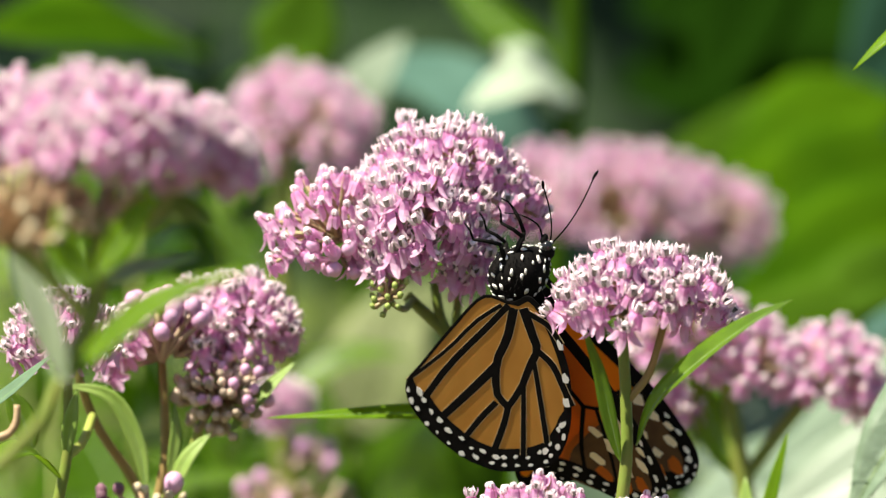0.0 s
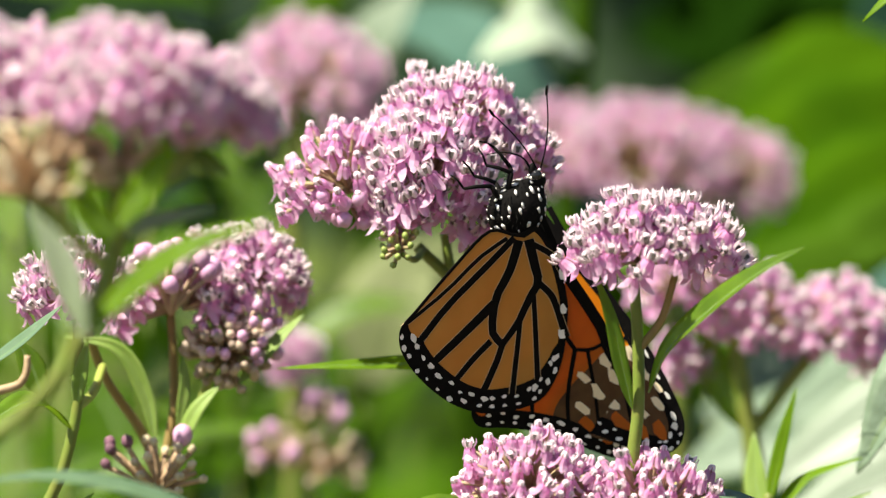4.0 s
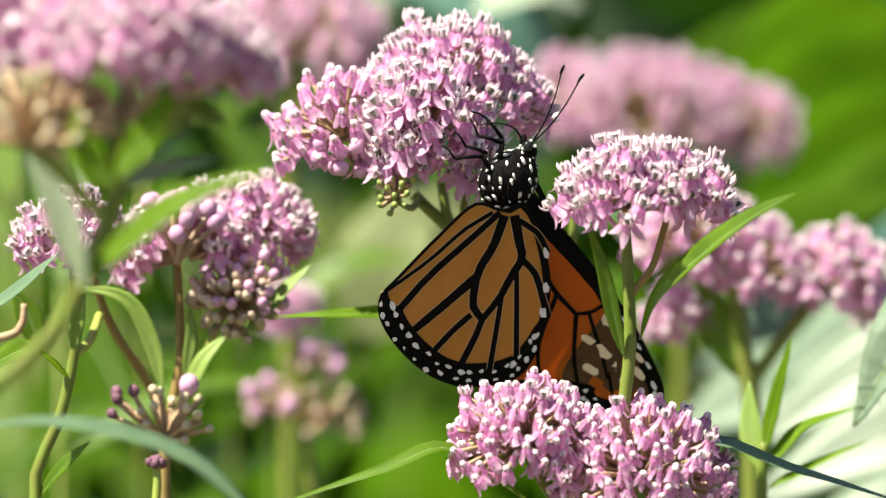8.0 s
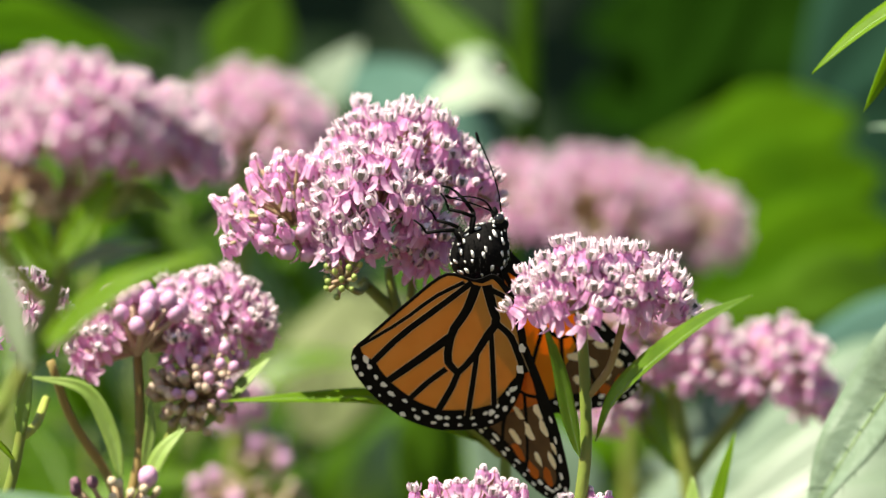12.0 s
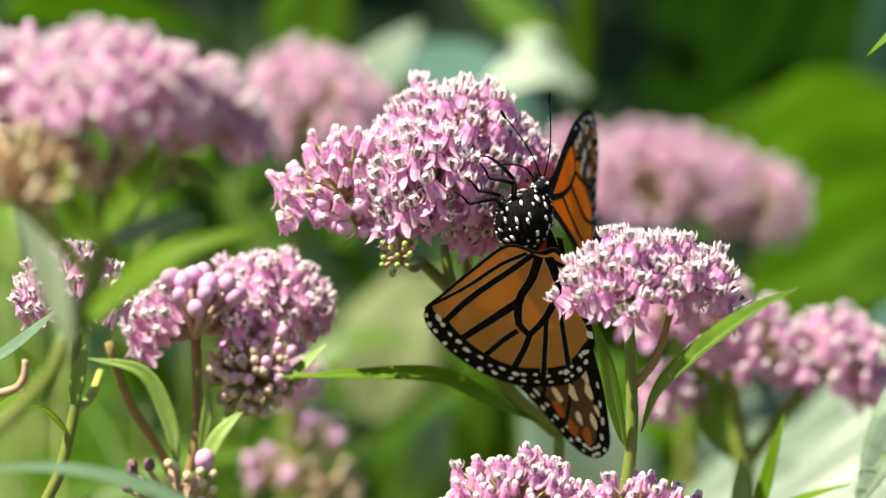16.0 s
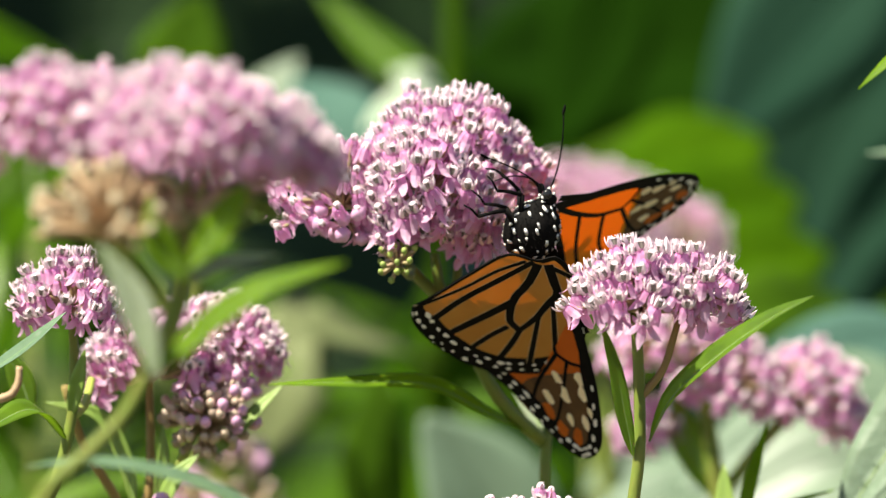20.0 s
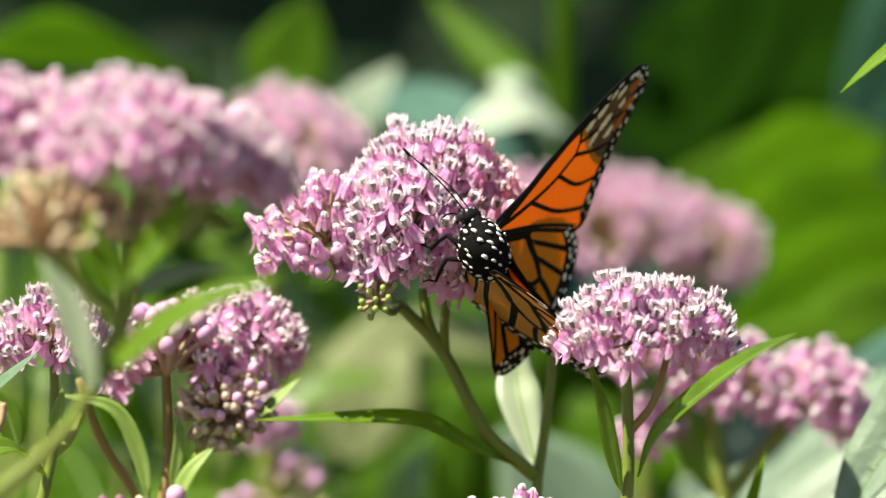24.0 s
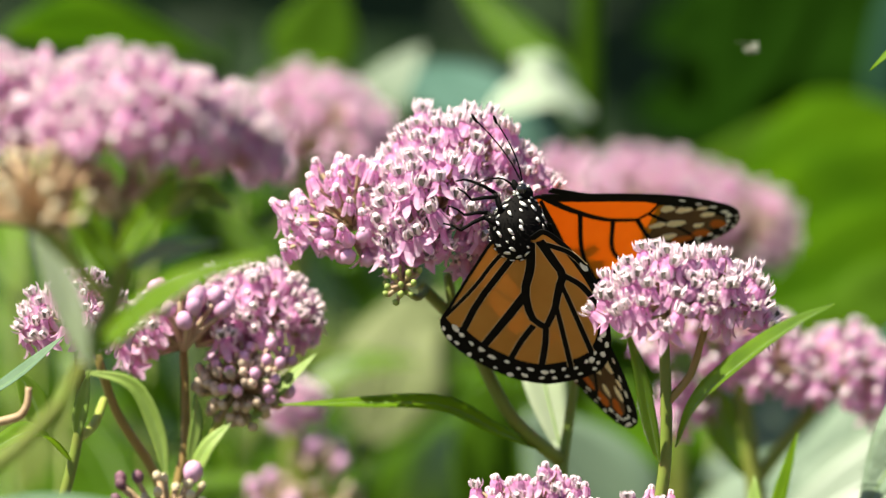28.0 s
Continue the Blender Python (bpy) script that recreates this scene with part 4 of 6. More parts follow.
glossy = thing("shrub", (0.1900, 0.5500, 0.0000), "large-leaved shrub with sunlit lime leaves", "shrub", SHRUBS)
stalk(glossy, [(0.1561, 0.5500, 1.2870), (0.1577, 0.5500, 1.2314), (0.1900, 0.5500, 0.0000)], 0.0028, 0.0040, LEAF_LIME_SHADE)
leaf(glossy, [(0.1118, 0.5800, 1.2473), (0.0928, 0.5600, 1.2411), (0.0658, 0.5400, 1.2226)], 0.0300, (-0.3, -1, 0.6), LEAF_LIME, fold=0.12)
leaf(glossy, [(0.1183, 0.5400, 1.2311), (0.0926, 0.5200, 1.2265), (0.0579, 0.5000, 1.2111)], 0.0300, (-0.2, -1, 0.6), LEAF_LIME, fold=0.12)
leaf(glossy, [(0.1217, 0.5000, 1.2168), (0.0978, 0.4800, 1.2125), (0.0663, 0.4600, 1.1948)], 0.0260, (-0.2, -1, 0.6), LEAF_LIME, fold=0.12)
leaf(glossy, [(0.1223, 0.4600, 1.2030), (0.1014, 0.4400, 1.2015), (0.0773, 0.4300, 1.1895)], 0.0210, (-0.2, -1, 0.6), LEAF_LEAFY, fold=0.12)
leaf(glossy, [(0.1014, 0.6000, 1.2491), (0.0841, 0.5900, 1.2389), (0.0528, 0.5800, 1.2315)], 0.0220, (-0.2, -1, 0.6), LEAF_LEAFY, fold=0.12)
leaf(glossy, [(0.1240, 0.4400, 1.1844), (0.0918, 0.4300, 1.1922), (0.0573, 0.4200, 1.1881)], 0.0260, (-0.1, -0.9, 0.8), LEAF_LEAFY, fold=0.1)
leaf(glossy, [(0.1762, 0.8500, 1.2493), (0.1026, 0.8500, 1.2616), (0.0478, 0.8500, 1.2519)], 0.0640, (-0.1, -1, 0.4), LEAF_LIME_SHADE, fold=0.1)
leaf(glossy, [(0.1761, 0.8500, 1.2775), (0.1025, 0.8500, 1.2819), (0.0509, 0.8500, 1.2739)], 0.0600, (-0.1, -1, 0.4), LEAF_LIME_SHADE, fold=0.1)
leaf(glossy, [(0.0820, 0.6600, 1.2941), (0.0777, 0.6600, 1.2708), (0.0647, 0.6600, 1.2417)], 0.0300, (-0.3, -1, 0.5), LEAF_LIME_SHADE, fold=0.1)
leaf(glossy, [(0.1621, 0.6400, 1.2821), (0.1348, 0.6400, 1.2502), (0.1206, 0.6400, 1.2012)], 0.0460, (-0.1, -1, 0.1), LEAF_TEAL_SHADE, fold=0.1)
leaf(glossy, [(0.1478, 0.6200, 1.2984), (0.1265, 0.6200, 1.2754), (0.1023, 0.6200, 1.2439)], 0.0420, (-0.1, -1, 0.1), LEAF_TEAL_SHADE, fold=0.1)
leaf(glossy, [(0.1636, 0.6600, 1.2392), (0.1418, 0.6600, 1.2246), (0.1216, 0.6600, 1.1868)], 0.0460, (-0.1, -1, 0.1), LEAF_TEAL_SHADE, fold=0.1)
leaf(glossy, [(0.1297, 0.3600, 1.1948), (0.1093, 0.3600, 1.1909), (0.0864, 0.3600, 1.1832)], 0.0180, (-0.1, -0.9, 0.5), LEAF_TEAL, fold=0.1)
leaf(glossy, [(0.1274, 0.3200, 1.1784), (0.1023, 0.3200, 1.1783), (0.0686, 0.3200, 1.1569)], 0.0240, (-0.2, -1, 0.7), LEAF_PEWTER, fold=0.1)
leaf(glossy, [(0.1250, 0.2800, 1.1651), (0.0980, 0.2800, 1.1650), (0.0649, 0.2800, 1.1453)], 0.0240, (-0.2, -1, 0.7), LEAF_PALE_SHEEN, fold=0.1)
leaf(glossy, [(0.1227, 0.2400, 1.1499), (0.0962, 0.2400, 1.1498), (0.0637, 0.2400, 1.1341)], 0.0240, (-0.2, -1, 0.7), LEAF_PALE_SHEEN, fold=0.1)
leaf(glossy, [(0.1203, 0.2000, 1.1330), (0.0943, 0.2000, 1.1329), (0.0625, 0.2000, 1.1186)], 0.0240, (-0.2, -1, 0.7), LEAF_PALE_SHEEN, fold=0.1)
leaf(glossy, [(0.1088, 0.4000, 1.1779), (0.0815, 0.4000, 1.1726), (0.0556, 0.4000, 1.1569)], 0.0230, (-0.2, -1, 0.7), LEAF_PEWTER, fold=0.1)
leaf(glossy, [(0.0916, 0.3600, 1.1564), (0.0737, 0.3600, 1.1563), (0.0508, 0.3600, 1.1460)], 0.0230, (-0.2, -1, 0.7), LEAF_PEWTER, fold=0.1)

# ---- a row of broad-leaved shrubs farther back ----
def broad_shrub(foot, height, n, mat, seed, label):
    rnd = random.Random(seed)
    ob = thing("shrub", foot, label, "shrub", SHRUBS)
    stalk(ob, [foot, (foot[0], foot[1], height)], 0.006, 0.003, STEM)
    for k in range(n):
        z = height - 0.34 * k / n
        a = k * 2.4 + rnd.uniform(-0.4, 0.4)
        d = Vector((math.cos(a), 0.6 * math.sin(a), rnd.uniform(0.0, 0.5)))
        p = Vector((foot[0], foot[1], z))
        q = p + d * rnd.uniform(0.08, 0.13)
        m = p.lerp(q, 0.5) + Vector((0, 0, 0.02))
        leaf(ob, [tuple(p), tuple(m), tuple(q)], rnd.uniform(0.04, 0.06), (0.2 * d.x, -0.7, 1), mat, fold=0.12, rows=10)
    return ob


broad_shrub((-0.26, 1.55, 0), 1.17, 10, LEAF_LIME, 1, "broad-leaved shrub with sunlit lime leaves")
broad_shrub((-0.10, 1.75, 0), 1.14, 10, LEAF_OLIVE, 2, "broad-leaved shrub with pale olive leaves")
broad_shrub((0.02, 1.45, 0), 1.12, 9, LEAF_LIME, 3, "broad-leaved shrub with sunlit lime leaves")
broad_shrub((0.17, 1.70, 0), 1.25, 12, LEAF_LIME_SHADE, 4, "broad-leaved shrub with green leaves, shade put into their colour")
broad_shrub((0.30, 1.60, 0), 1.22, 11, LEAF_LIME, 5, "broad-leaved shrub with sunlit lime leaves")
broad_shrub((0.40, 1.90, 0), 1.30, 12, LEAF_TEAL, 6, "broad-leaved shrub with dark teal leaves")

# ---- mass of leaves between the shrubs and the dark backdrop ----
# the upper mass is darkened by its colour to stand for shade
for mat, count, low_z, high_z, near_y, words in ((LEAF_MASS, 520, 0.5, 1.16, 2.0, "sunlit green foliage behind the flowers"), (LEAF_SHADE, 500, 1.1, 2.0, 2.8, "foliage behind the flowers, shade put into its dark green")):
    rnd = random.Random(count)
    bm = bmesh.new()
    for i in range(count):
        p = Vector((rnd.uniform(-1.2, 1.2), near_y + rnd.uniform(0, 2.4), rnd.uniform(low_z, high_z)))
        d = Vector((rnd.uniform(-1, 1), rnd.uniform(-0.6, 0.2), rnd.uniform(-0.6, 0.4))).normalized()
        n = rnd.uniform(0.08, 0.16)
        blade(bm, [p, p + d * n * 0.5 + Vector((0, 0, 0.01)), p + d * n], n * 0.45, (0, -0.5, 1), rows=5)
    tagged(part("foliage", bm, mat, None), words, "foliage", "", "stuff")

# ---- butterfly, in metres: each wing lies in its own x-z plane, from its root ----
MM = 0.001


def closed_line(points, n):
    p = [Vector((a, 0, b)) for a, b in points]
    out = []
    for i in range(n):
        s = i / n * len(p)
        k = int(s)
        t = s - k
        a, b, c, d = (p[(k + j) % len(p)] for j in (-1, 0, 1, 2))
        out.append(0.5 * (2 * b + (c - a) * t + (2 * a - 5 * b + 4 * c - d) * t * t + (3 * b - a - 3 * c + d) * t ** 3))
    return out


def sheet(bm, outline, centre, y, mat_front, mat_back, rings=5):
    """A thin two-skinned membrane inside an outline."""
    for sgn, mat in ((-1, mat_front), (1, mat_back)):
        mid = bm.verts.new(centre + Vector((0, sgn * y, 0)))
        last = None
        for r in range(1, rings + 1):
            ring = [bm.verts.new(centre.lerp(p, r / rings) + Vector((0, sgn * y * (1 if r < rings else 0.4), 0))) for p in outline]
            n = len(ring)
            for k in range(n):
                if last:
                    q = (last[k], ring[k], ring[(k + 1) % n], last[(k + 1) % n])
                else:
                    q = (mid, ring[k], ring[(k + 1) % n])
                bm.faces.new(q if sgn > 0 else q[::-1]).material_index = mat
            last = ring


def band(bm, outline, widths, y):
    """A raised rim that follows the outline, of varying width."""
    n = len(outline)
    rows = []
    for i, p in enumerate(outline):
        d = (outline[(i + 1) % n] - outline[i - 1]).normalized()
        inward = Vector((-d.z, 0, d.x))
        q = p + inward * widths[i]
        rows.append([bm.verts.new(v) for v in (p + Vector((0, -y, 0)), q + Vector((0, -y, 0)), q + Vector((0, y, 0)), p + Vector((0, y, 0)))])
    for a, b in zip(rows, rows[1:] + rows[:1]):
        for k in range(4):
            bm.faces.new((a[k], b[k], b[(k + 1) % 4], a[(k + 1) % 4]))


def vein(bm, points, w0, w1, y, back=None):
    line = spline([Vector((a * MM, 0, b * MM)) for a, b in points], 10)
    back = y if back is None else back
    rows = []
    for i, p in enumerate(line):
        d = (line[min(i + 1, 9)] - line[max(i - 1, 0)]).normalized()
        s = Vector((-d.z, 0, d.x)) * ((w0 + (w1 - w0) * i / 9) * 0.5 * MM)
        rows.append([bm.verts.new(v) for v in (p + s + Vector((0, -y, 0)), p - s + Vector((0, -y, 0)), p - s + Vector((0, back, 0)), p + s + Vector((0, back, 0)))])
    for a, b in zip(rows, rows[1:]):
        for k in range(4):
            bm.faces.new((a[k], a[(k + 1) % 4], b[(k + 1) % 4], b[k]))
    bm.faces.new(rows[0][::-1])
    bm.faces.new(rows[-1])


def spot(bm, x, z, rx, rz, turn, y, rnd):
    top = [[], []]
    for k in range(8):
        a = 2 * math.pi * k / 8
        j = rnd.uniform(0.68, 1.25)
        u, v = rx * j * math.cos(a), rz * j * math.sin(a)
        c, s = math.cos(turn), math.sin(turn)
        for side, sgn in ((0, -1), (1, 1)):
            top[side].append(bm.verts.new(Vector((x + u * c - v * s, 0, z + u * s + v * c)) * MM + Vector((0, sgn * y, 0))))
    bm.faces.new(top[0])
    bm.faces.new(top[1][::-1])
    for k in range(8):
        n = (k + 1) % 8
        bm.faces.new((top[0][n], top[0][k], top[1][k], top[1][n]))


def bend(bm, curl):
    """A slight curl of the whole wing across its length."""
    for v in bm.verts:
        d = v.co.x * v.co.x + v.co.z * v.co.z
        v.co.y += curl * d / 0.05


def flip(bm, mirrored):
    if mirrored:
        for v in bm.verts:
            v.co.y = -v.co.y
    bmesh.ops.recalc_face_normals(bm, faces=bm.faces)
    return bm


def rim_spots(outline, start, end, widths, rnd, sizes, steps):
    """Two rows of pale dots in the rim: place, size and turn of each."""
    out = []
    n = len(outline)
    for row, (inset, size) in enumerate(sizes):
        acc = 0.0
        for i in range(start, end):
            p, q = outline[i % n], outline[(i + 1) % n]
            acc += (q - p).length / MM
            if acc > steps * rnd.uniform(0.7, 1.25) * (1 if row else 0.9):
                acc = 0.0
                d = (q - p).normalized()
                c = p + Vector((-d.z, 0, d.x)) * (widths[i % n] * (inset + rnd.uniform(-0.09, 0.09)))
                s = size * rnd.uniform(0.55, 1.35)
                out.append((c.x / MM, c.z / MM, s * 1.25, s * 0.85, math.atan2(d.z, d.x) + rnd.uniform(-0.3, 0.3)))
    return out


# outlines run so that the inside lies to the left
HIND = [(0, 0), (-5.6, 1.2), (-12.7, -5.3), (-19.9, -13.0), (-22.7, -16.1), (-23.0, -19.6), (-21.4, -23.3), (-18.0, -27.6), (-13.0, -31.7),
        (-8.1, -33.8), (-5.0, -34.2), (0.6, -33.8), (5.0, -32.0), (7.8, -27.6), (9.3, -22.0), (9.8, -14.6), (8.7, -8.4), (6.8, -2.8), (3.7, 1.2)]
HIND_VEINS = [([(-2, -0.6), (-7.5, -4), (-13.7, -9.6), (-20.5, -14.6)], 0.8, 0.5), ([(-0.6, -0.6), (-5.6, -5.3), (-13.7, -12.7), (-19.3, -19.3)], 1.2, 1.1),
              ([(0.3, -1.2), (-1.6, -7.1), (-4.3, -12.1), (-5, -18.3), (-3.1, -21.1)], 1.8, 1.4), ([(-4.6, -13), (-9.9, -17.7), (-14.9, -22)], 1.8, 1.1),
              ([(-5.3, -20.2), (-8.7, -23.3), (-11.5, -26.4)], 1.2, 0.9), ([(-3.1, -21.1), (-4.3, -24.5), (-6.5, -29.2)], 1.2, 1.1),
              ([(2.2, -1.2), (3.4, -6.5), (4, -9.6), (2.2, -12.7), (0, -17.1), (-3.1, -21.1)], 1.9, 1.2), ([(0.6, -15.2), (0, -20.8), (-0.9, -28.3)], 0.9, 0.9),
              ([(3.1, -12.1), (3.4, -18.3), (3.7, -25.8)], 0.9, 0.9), ([(4, -9.6), (6.8, -12.7), (8.7, -18.3)], 1.2, 1.1), ([(3.1, -2.2), (6.8, -4.7), (8.9, -8.4)], 1.1, 1.1)]
FORE = [(0, 0), (-0.5, -2.5), (10, -5.5), (20, -10), (30, -14.8), (35, -16.8), (38, -15.6), (39.2, -11), (41, -5.5), (43.5, 0), (47, 5), (49.6, 9.5), (50.2, 12.5),
        (49, 15.2), (45.5, 16.9), (40, 16.4), (30, 13.8), (20, 9.8), (10, 5)]
FORE_VEINS = [([(0, 1.5), (12, 5.0), (22, 9), (27, 10.2)], 1.2, 0.7), ([(0, -0.5), (10, -0.2), (20, 1.4), (27, 4.6)], 1.3, 0.8), ([(27, 10.2), (27.6, 7.5), (27, 4.6)], 0.7, 0.7),
              ([(27, 10), (36, 13), (45, 14.6)], 0.7, 0.6), ([(27.5, 7), (38, 7.4), (48, 7)], 0.7, 0.6), ([(27, 4.6), (36, 2), (44.5, 1.4)], 0.9, 0.7),
              ([(22, 2), (31, -4), (41, -5.5)], 0.9, 0.7), ([(13, 0), (25, -7.5), (38.5, -12.5)], 0.9, 0.8), ([(1, -1.5), (18, -7.6), (34, -15)], 0.7, 0.7)]


def wing(name, label, outline, veins, centre, rim, mats, mirrored, apex, seed):
    rnd = random.Random(seed)
    line = [p * MM for p in closed_line(outline, 80)]
    curl = 0.0018
    bm = bmesh.new()
    sheet(bm, line, Vector((centre[0] * MM, 0, centre[1] * MM)), 0.00006, 0, 1)
    bend(bm, curl)
    ob = part(name, flip(bm, mirrored), mats, butterfly, label, smooth=False)
    widths = [rim(i / 80 * len(outline)) * MM for i in range(80)]
    bm = bmesh.new()
    band(bm, line, widths, 0.00012)
    bend(bm, curl)
    part("rim", flip(bm, mirrored), BLACK, ob, "black rim", smooth=False)
    for k, (pts, a, b) in enumerate(veins):
        end, before = Vector(pts[-1]), Vector(pts[-2])
        if apex["edged"] and end.length > 15 and pts[-1] != (-3.1, -21.1):
            # run on into the dark rim
            pts = pts + [tuple(end + (end - before).normalized() * 2.6)]
            b = b * 1.25
        bm = bmesh.new()
        vein(bm, pts, a, b, 0.00014 + 0.000004 * k)
        bend(bm, curl)
        part("vein", flip(bm, mirrored), BLACK, ob, "black vein" if k == 0 else "", smooth=False)
        if apex["edged"]:
            bm = bmesh.new()
            vein(bm, pts, a + 0.24, b + 0.22, 0.0001 + 0.000003 * k, 0.0)
            bend(bm, curl)
            part("vein_edge", flip(bm, mirrored), PALE_EDGE, ob, "thin pale border of the vein" if k == 0 else "", smooth=False)
    first, last = apex["dots"]
    for x, z, a, b, turn in rim_spots(line, first, last, widths, rnd, apex["rows"], apex["step"]) + apex["white"]:
        bm = bmesh.new()
        spot(bm, x, z, a, b, turn, 0.0002, rnd)
        bend(bm, curl)
        part("white_spot", flip(bm, mirrored), SPOT, ob, smooth=False)
    if apex["patch"]:
        bm = bmesh.new()
        patch = [p * MM for p in closed_line(apex["patch"], 40)]
        sheet(bm, patch, Vector((42.5 * MM, 0, 9.5 * MM)), 0.0001, 0, 0, 3)
        bend(bm, curl)
        part("dark_tip", flip(bm, mirrored), APEX, ob, "brown-black wing tip", smooth=False)
        for key, mat, y in (("cream", CREAM, 0.0002), ("tawny", UNDER, 0.00016)):
            for x, z, a, b, turn in apex[key]:
                bm = bmesh.new()
                spot(bm, x, z, a, b, turn, y, rnd)
                bend(bm, curl)
                part(key + "_spot", flip(bm, mirrored), mat, ob, smooth=False)
    return ob


def hind_rim(s):
    # thin along the inner edge, broad and dotted along the outer edge
    if s < 3.5:
        return 0.55
    if s < 5:
        return 0.55 + (s - 3.5) / 1.5 * 4.0
    if s < 12:
        return 4.6
    if s < 14:
        return 4.6 - (s - 12) * 1.3
    return 1.5 if s < 17 else 1.1


def fore_rim(s):
    if s < 5:
        return 0.9
    if s < 6.5:
        return 0.9 + (s - 5) / 1.5 * 2.6
    if s < 12:
        return 3.6
    if s < 15:
        return 3.0
    return 2.2


HIND_MARKS = dict(edged=True, dots=(17, 57), rows=((0.22, 0.46), (0.66, 0.6)), step=2.35, white=[(8.6, -20.0, 0.65, 1.1, 0.1), (8.9, -15.2, 0.6, 1.0, 0), (8.5, -8.6, 0.5, 1.2, 0.2), (7.2, -24.6, 0.95, 0.6, 0.8)], patch=None)
FORE_MARKS = dict(edged=False, dots=(26, 60), rows=((0.25, 0.42), (0.7, 0.55)), step=2.3,
                  white=[(43.5, 15.2, 0.9, 0.45, 0.2), (39.5, 15.0, 1.0, 0.4, 0.2), (35.5, 14.0, 0.8, 0.35, 0.3), (31, 13.0, 0.8, 0.3, 0.3)],
                  patch=[(26.5, 12.3), (27.5, 9.5), (30, 6), (33, 1.8), (37, -2.0), (42.2, -2.5), (46.8, 5), (49.3, 9.5), (49.9, 12.5), (48.8, 15), (45.4, 16.6), (40, 16.2), (35, 15.1)],
                  cream=[(30.4, 10.0, 1.7, 0.9, 0.4), (32.8, 5.6, 1.7, 0.9, 0.6), (34.0, 11.4, 1.9, 1.0, 0.4), (36.3, 8.0, 2.0, 0.95, 0.5), (38.6, 4.6, 1.7, 0.9, 0.7), (40.4, 13.0, 1.9, 0.75, 0.4), (37.6, 13.6, 1.5, 0.5, 0.4), (41.6, 9.9, 1.5, 0.7, 0.5)],
                  tawny=[(45.3, 12.2, 2.3, 1.1, 0.3), (45.0, 8.6, 2.3, 1.2, 0.4), (42.2, 5.3, 2.3, 1.1, 0.6)])

butterfly = thing("butterfly", (0, -0.014, 1.2), "orange and black butterfly feeding on the pink flowers", "butterfly")
hind_left = wing("hindwing", "tan underside with black veins", HIND, HIND_VEINS, (-4, -16), hind_rim, [TAN, ORANGE], False, HIND_MARKS, 1)
hind_right = wing("hindwing", "orange upper side with black veins", HIND, HIND_VEINS, (-4, -16), hind_rim, [TAN, ORANGE], True, HIND_MARKS, 2)
fore_left = wing("forewing", "orange underside with a spotted dark tip", FORE, FORE_VEINS, (28, 0), fore_rim, [UNDER, ORANGE], False, FORE_MARKS, 3)
fore_right = wing("forewing", "bright orange upper side with a spotted dark tip", FORE, FORE_VEINS, (28, 0), fore_rim, [UNDER, ORANGE], True, FORE_MARKS, 4)



def neck(p):
    """The thorax narrows towards the head."""
    f = 1 - 0.34 * max(0.0, p.z / 0.0064) ** 1.4
    return Vector((p.x * f + 0.0006 * max(0.0, p.z / 0.0064), p.y * f, p.z))


bm = bmesh.new()
blob(bm, Vector((0, 0, 0)), (0.0052, 0.0044, 0.0064), None, 28, 20)
for v in bm.verts:
    v.co += v.co.normalized() * 0.0006 * noise.noise(v.co * 700)
    v.co = neck(v.co)
thorax = part("thorax", bm, BLACK, butterfly, "black furry thorax")
rnd = random.Random(5)
for k in range(84):
    h = 1 - 2 * (k + 0.5) / 84
    a = k * 2.39996 + rnd.uniform(-0.25, 0.25)
    w = math.sqrt(1 - h * h)
    d = Vector((w * math.cos(a), w * math.sin(a), h))
    p = neck(Vector((d.x * 0.00545, d.y * 0.0046, d.z * 0.0066)))
    r = rnd.uniform(0.0002, 0.00048)
    bm = bmesh.new()
    o = d.orthogonal().normalized()
    u = d.cross(o)
    ring = []
    for j in range(7):
        f, w = rnd.uniform(0.65, 1.35) * r * 1.15, 2 * math.pi * j / 7
        q = p + o * f * 0.85 * math.cos(w) + u * f * 1.6 * math.sin(w)
        ring.append(bm.verts.new(q))
    mid, under = bm.verts.new(p + d * 0.00004), bm.verts.new(p - d * 0.0004)
    for j in range(7):
        bm.faces.new((mid, ring[j], ring[(j + 1) % 7]))
        bm.faces.new((under, ring[(j + 1) % 7], ring[j]))
    part("white_spot", bm, SPOT, thorax)
bm = bmesh.new()
for k in range(900):
    h, a = rnd.uniform(-1, 0.75), rnd.uniform(0, 6.28)
    w = math.sqrt(1 - h * h)
    d = Vector((w * math.cos(a), w * math.sin(a), h))
    p = neck(Vector((d.x * 0.0052, d.y * 0.0044, d.z * 0.0063)))
    tip = p + (d + Vector((0.3, 0, -0.7)) + Vector([rnd.uniform(-0.5, 0.5) for _ in range(3)])).normalized() * rnd.uniform(0.0005, 0.0009)
    o = d.orthogonal().normalized() * 0.00006
    a, b, c = (bm.verts.new(v) for v in (p + o, p - o, tip))
    e = bm.verts.new(p + d.cross(o) * 1.5)
    bm.faces.new((a, b, c))
    bm.faces.new((b, e, c))
    bm.faces.new((e, a, c))
part("fur", bm, BLACK, thorax, "short black fur", smooth=False)
bm = bmesh.new()
blob(bm, Vector((0.0006, 0, 0.0062)), (0.0017, 0.0021, 0.0016), None, 14, 10)
blob(bm, Vector((-0.0012, 0, 0.0074)), (0.0007, 0.0007, 0.0013), Euler((0, -0.5, 0)).to_quaternion(), 8, 6)
head = part("head", bm, BLACK, butterfly)
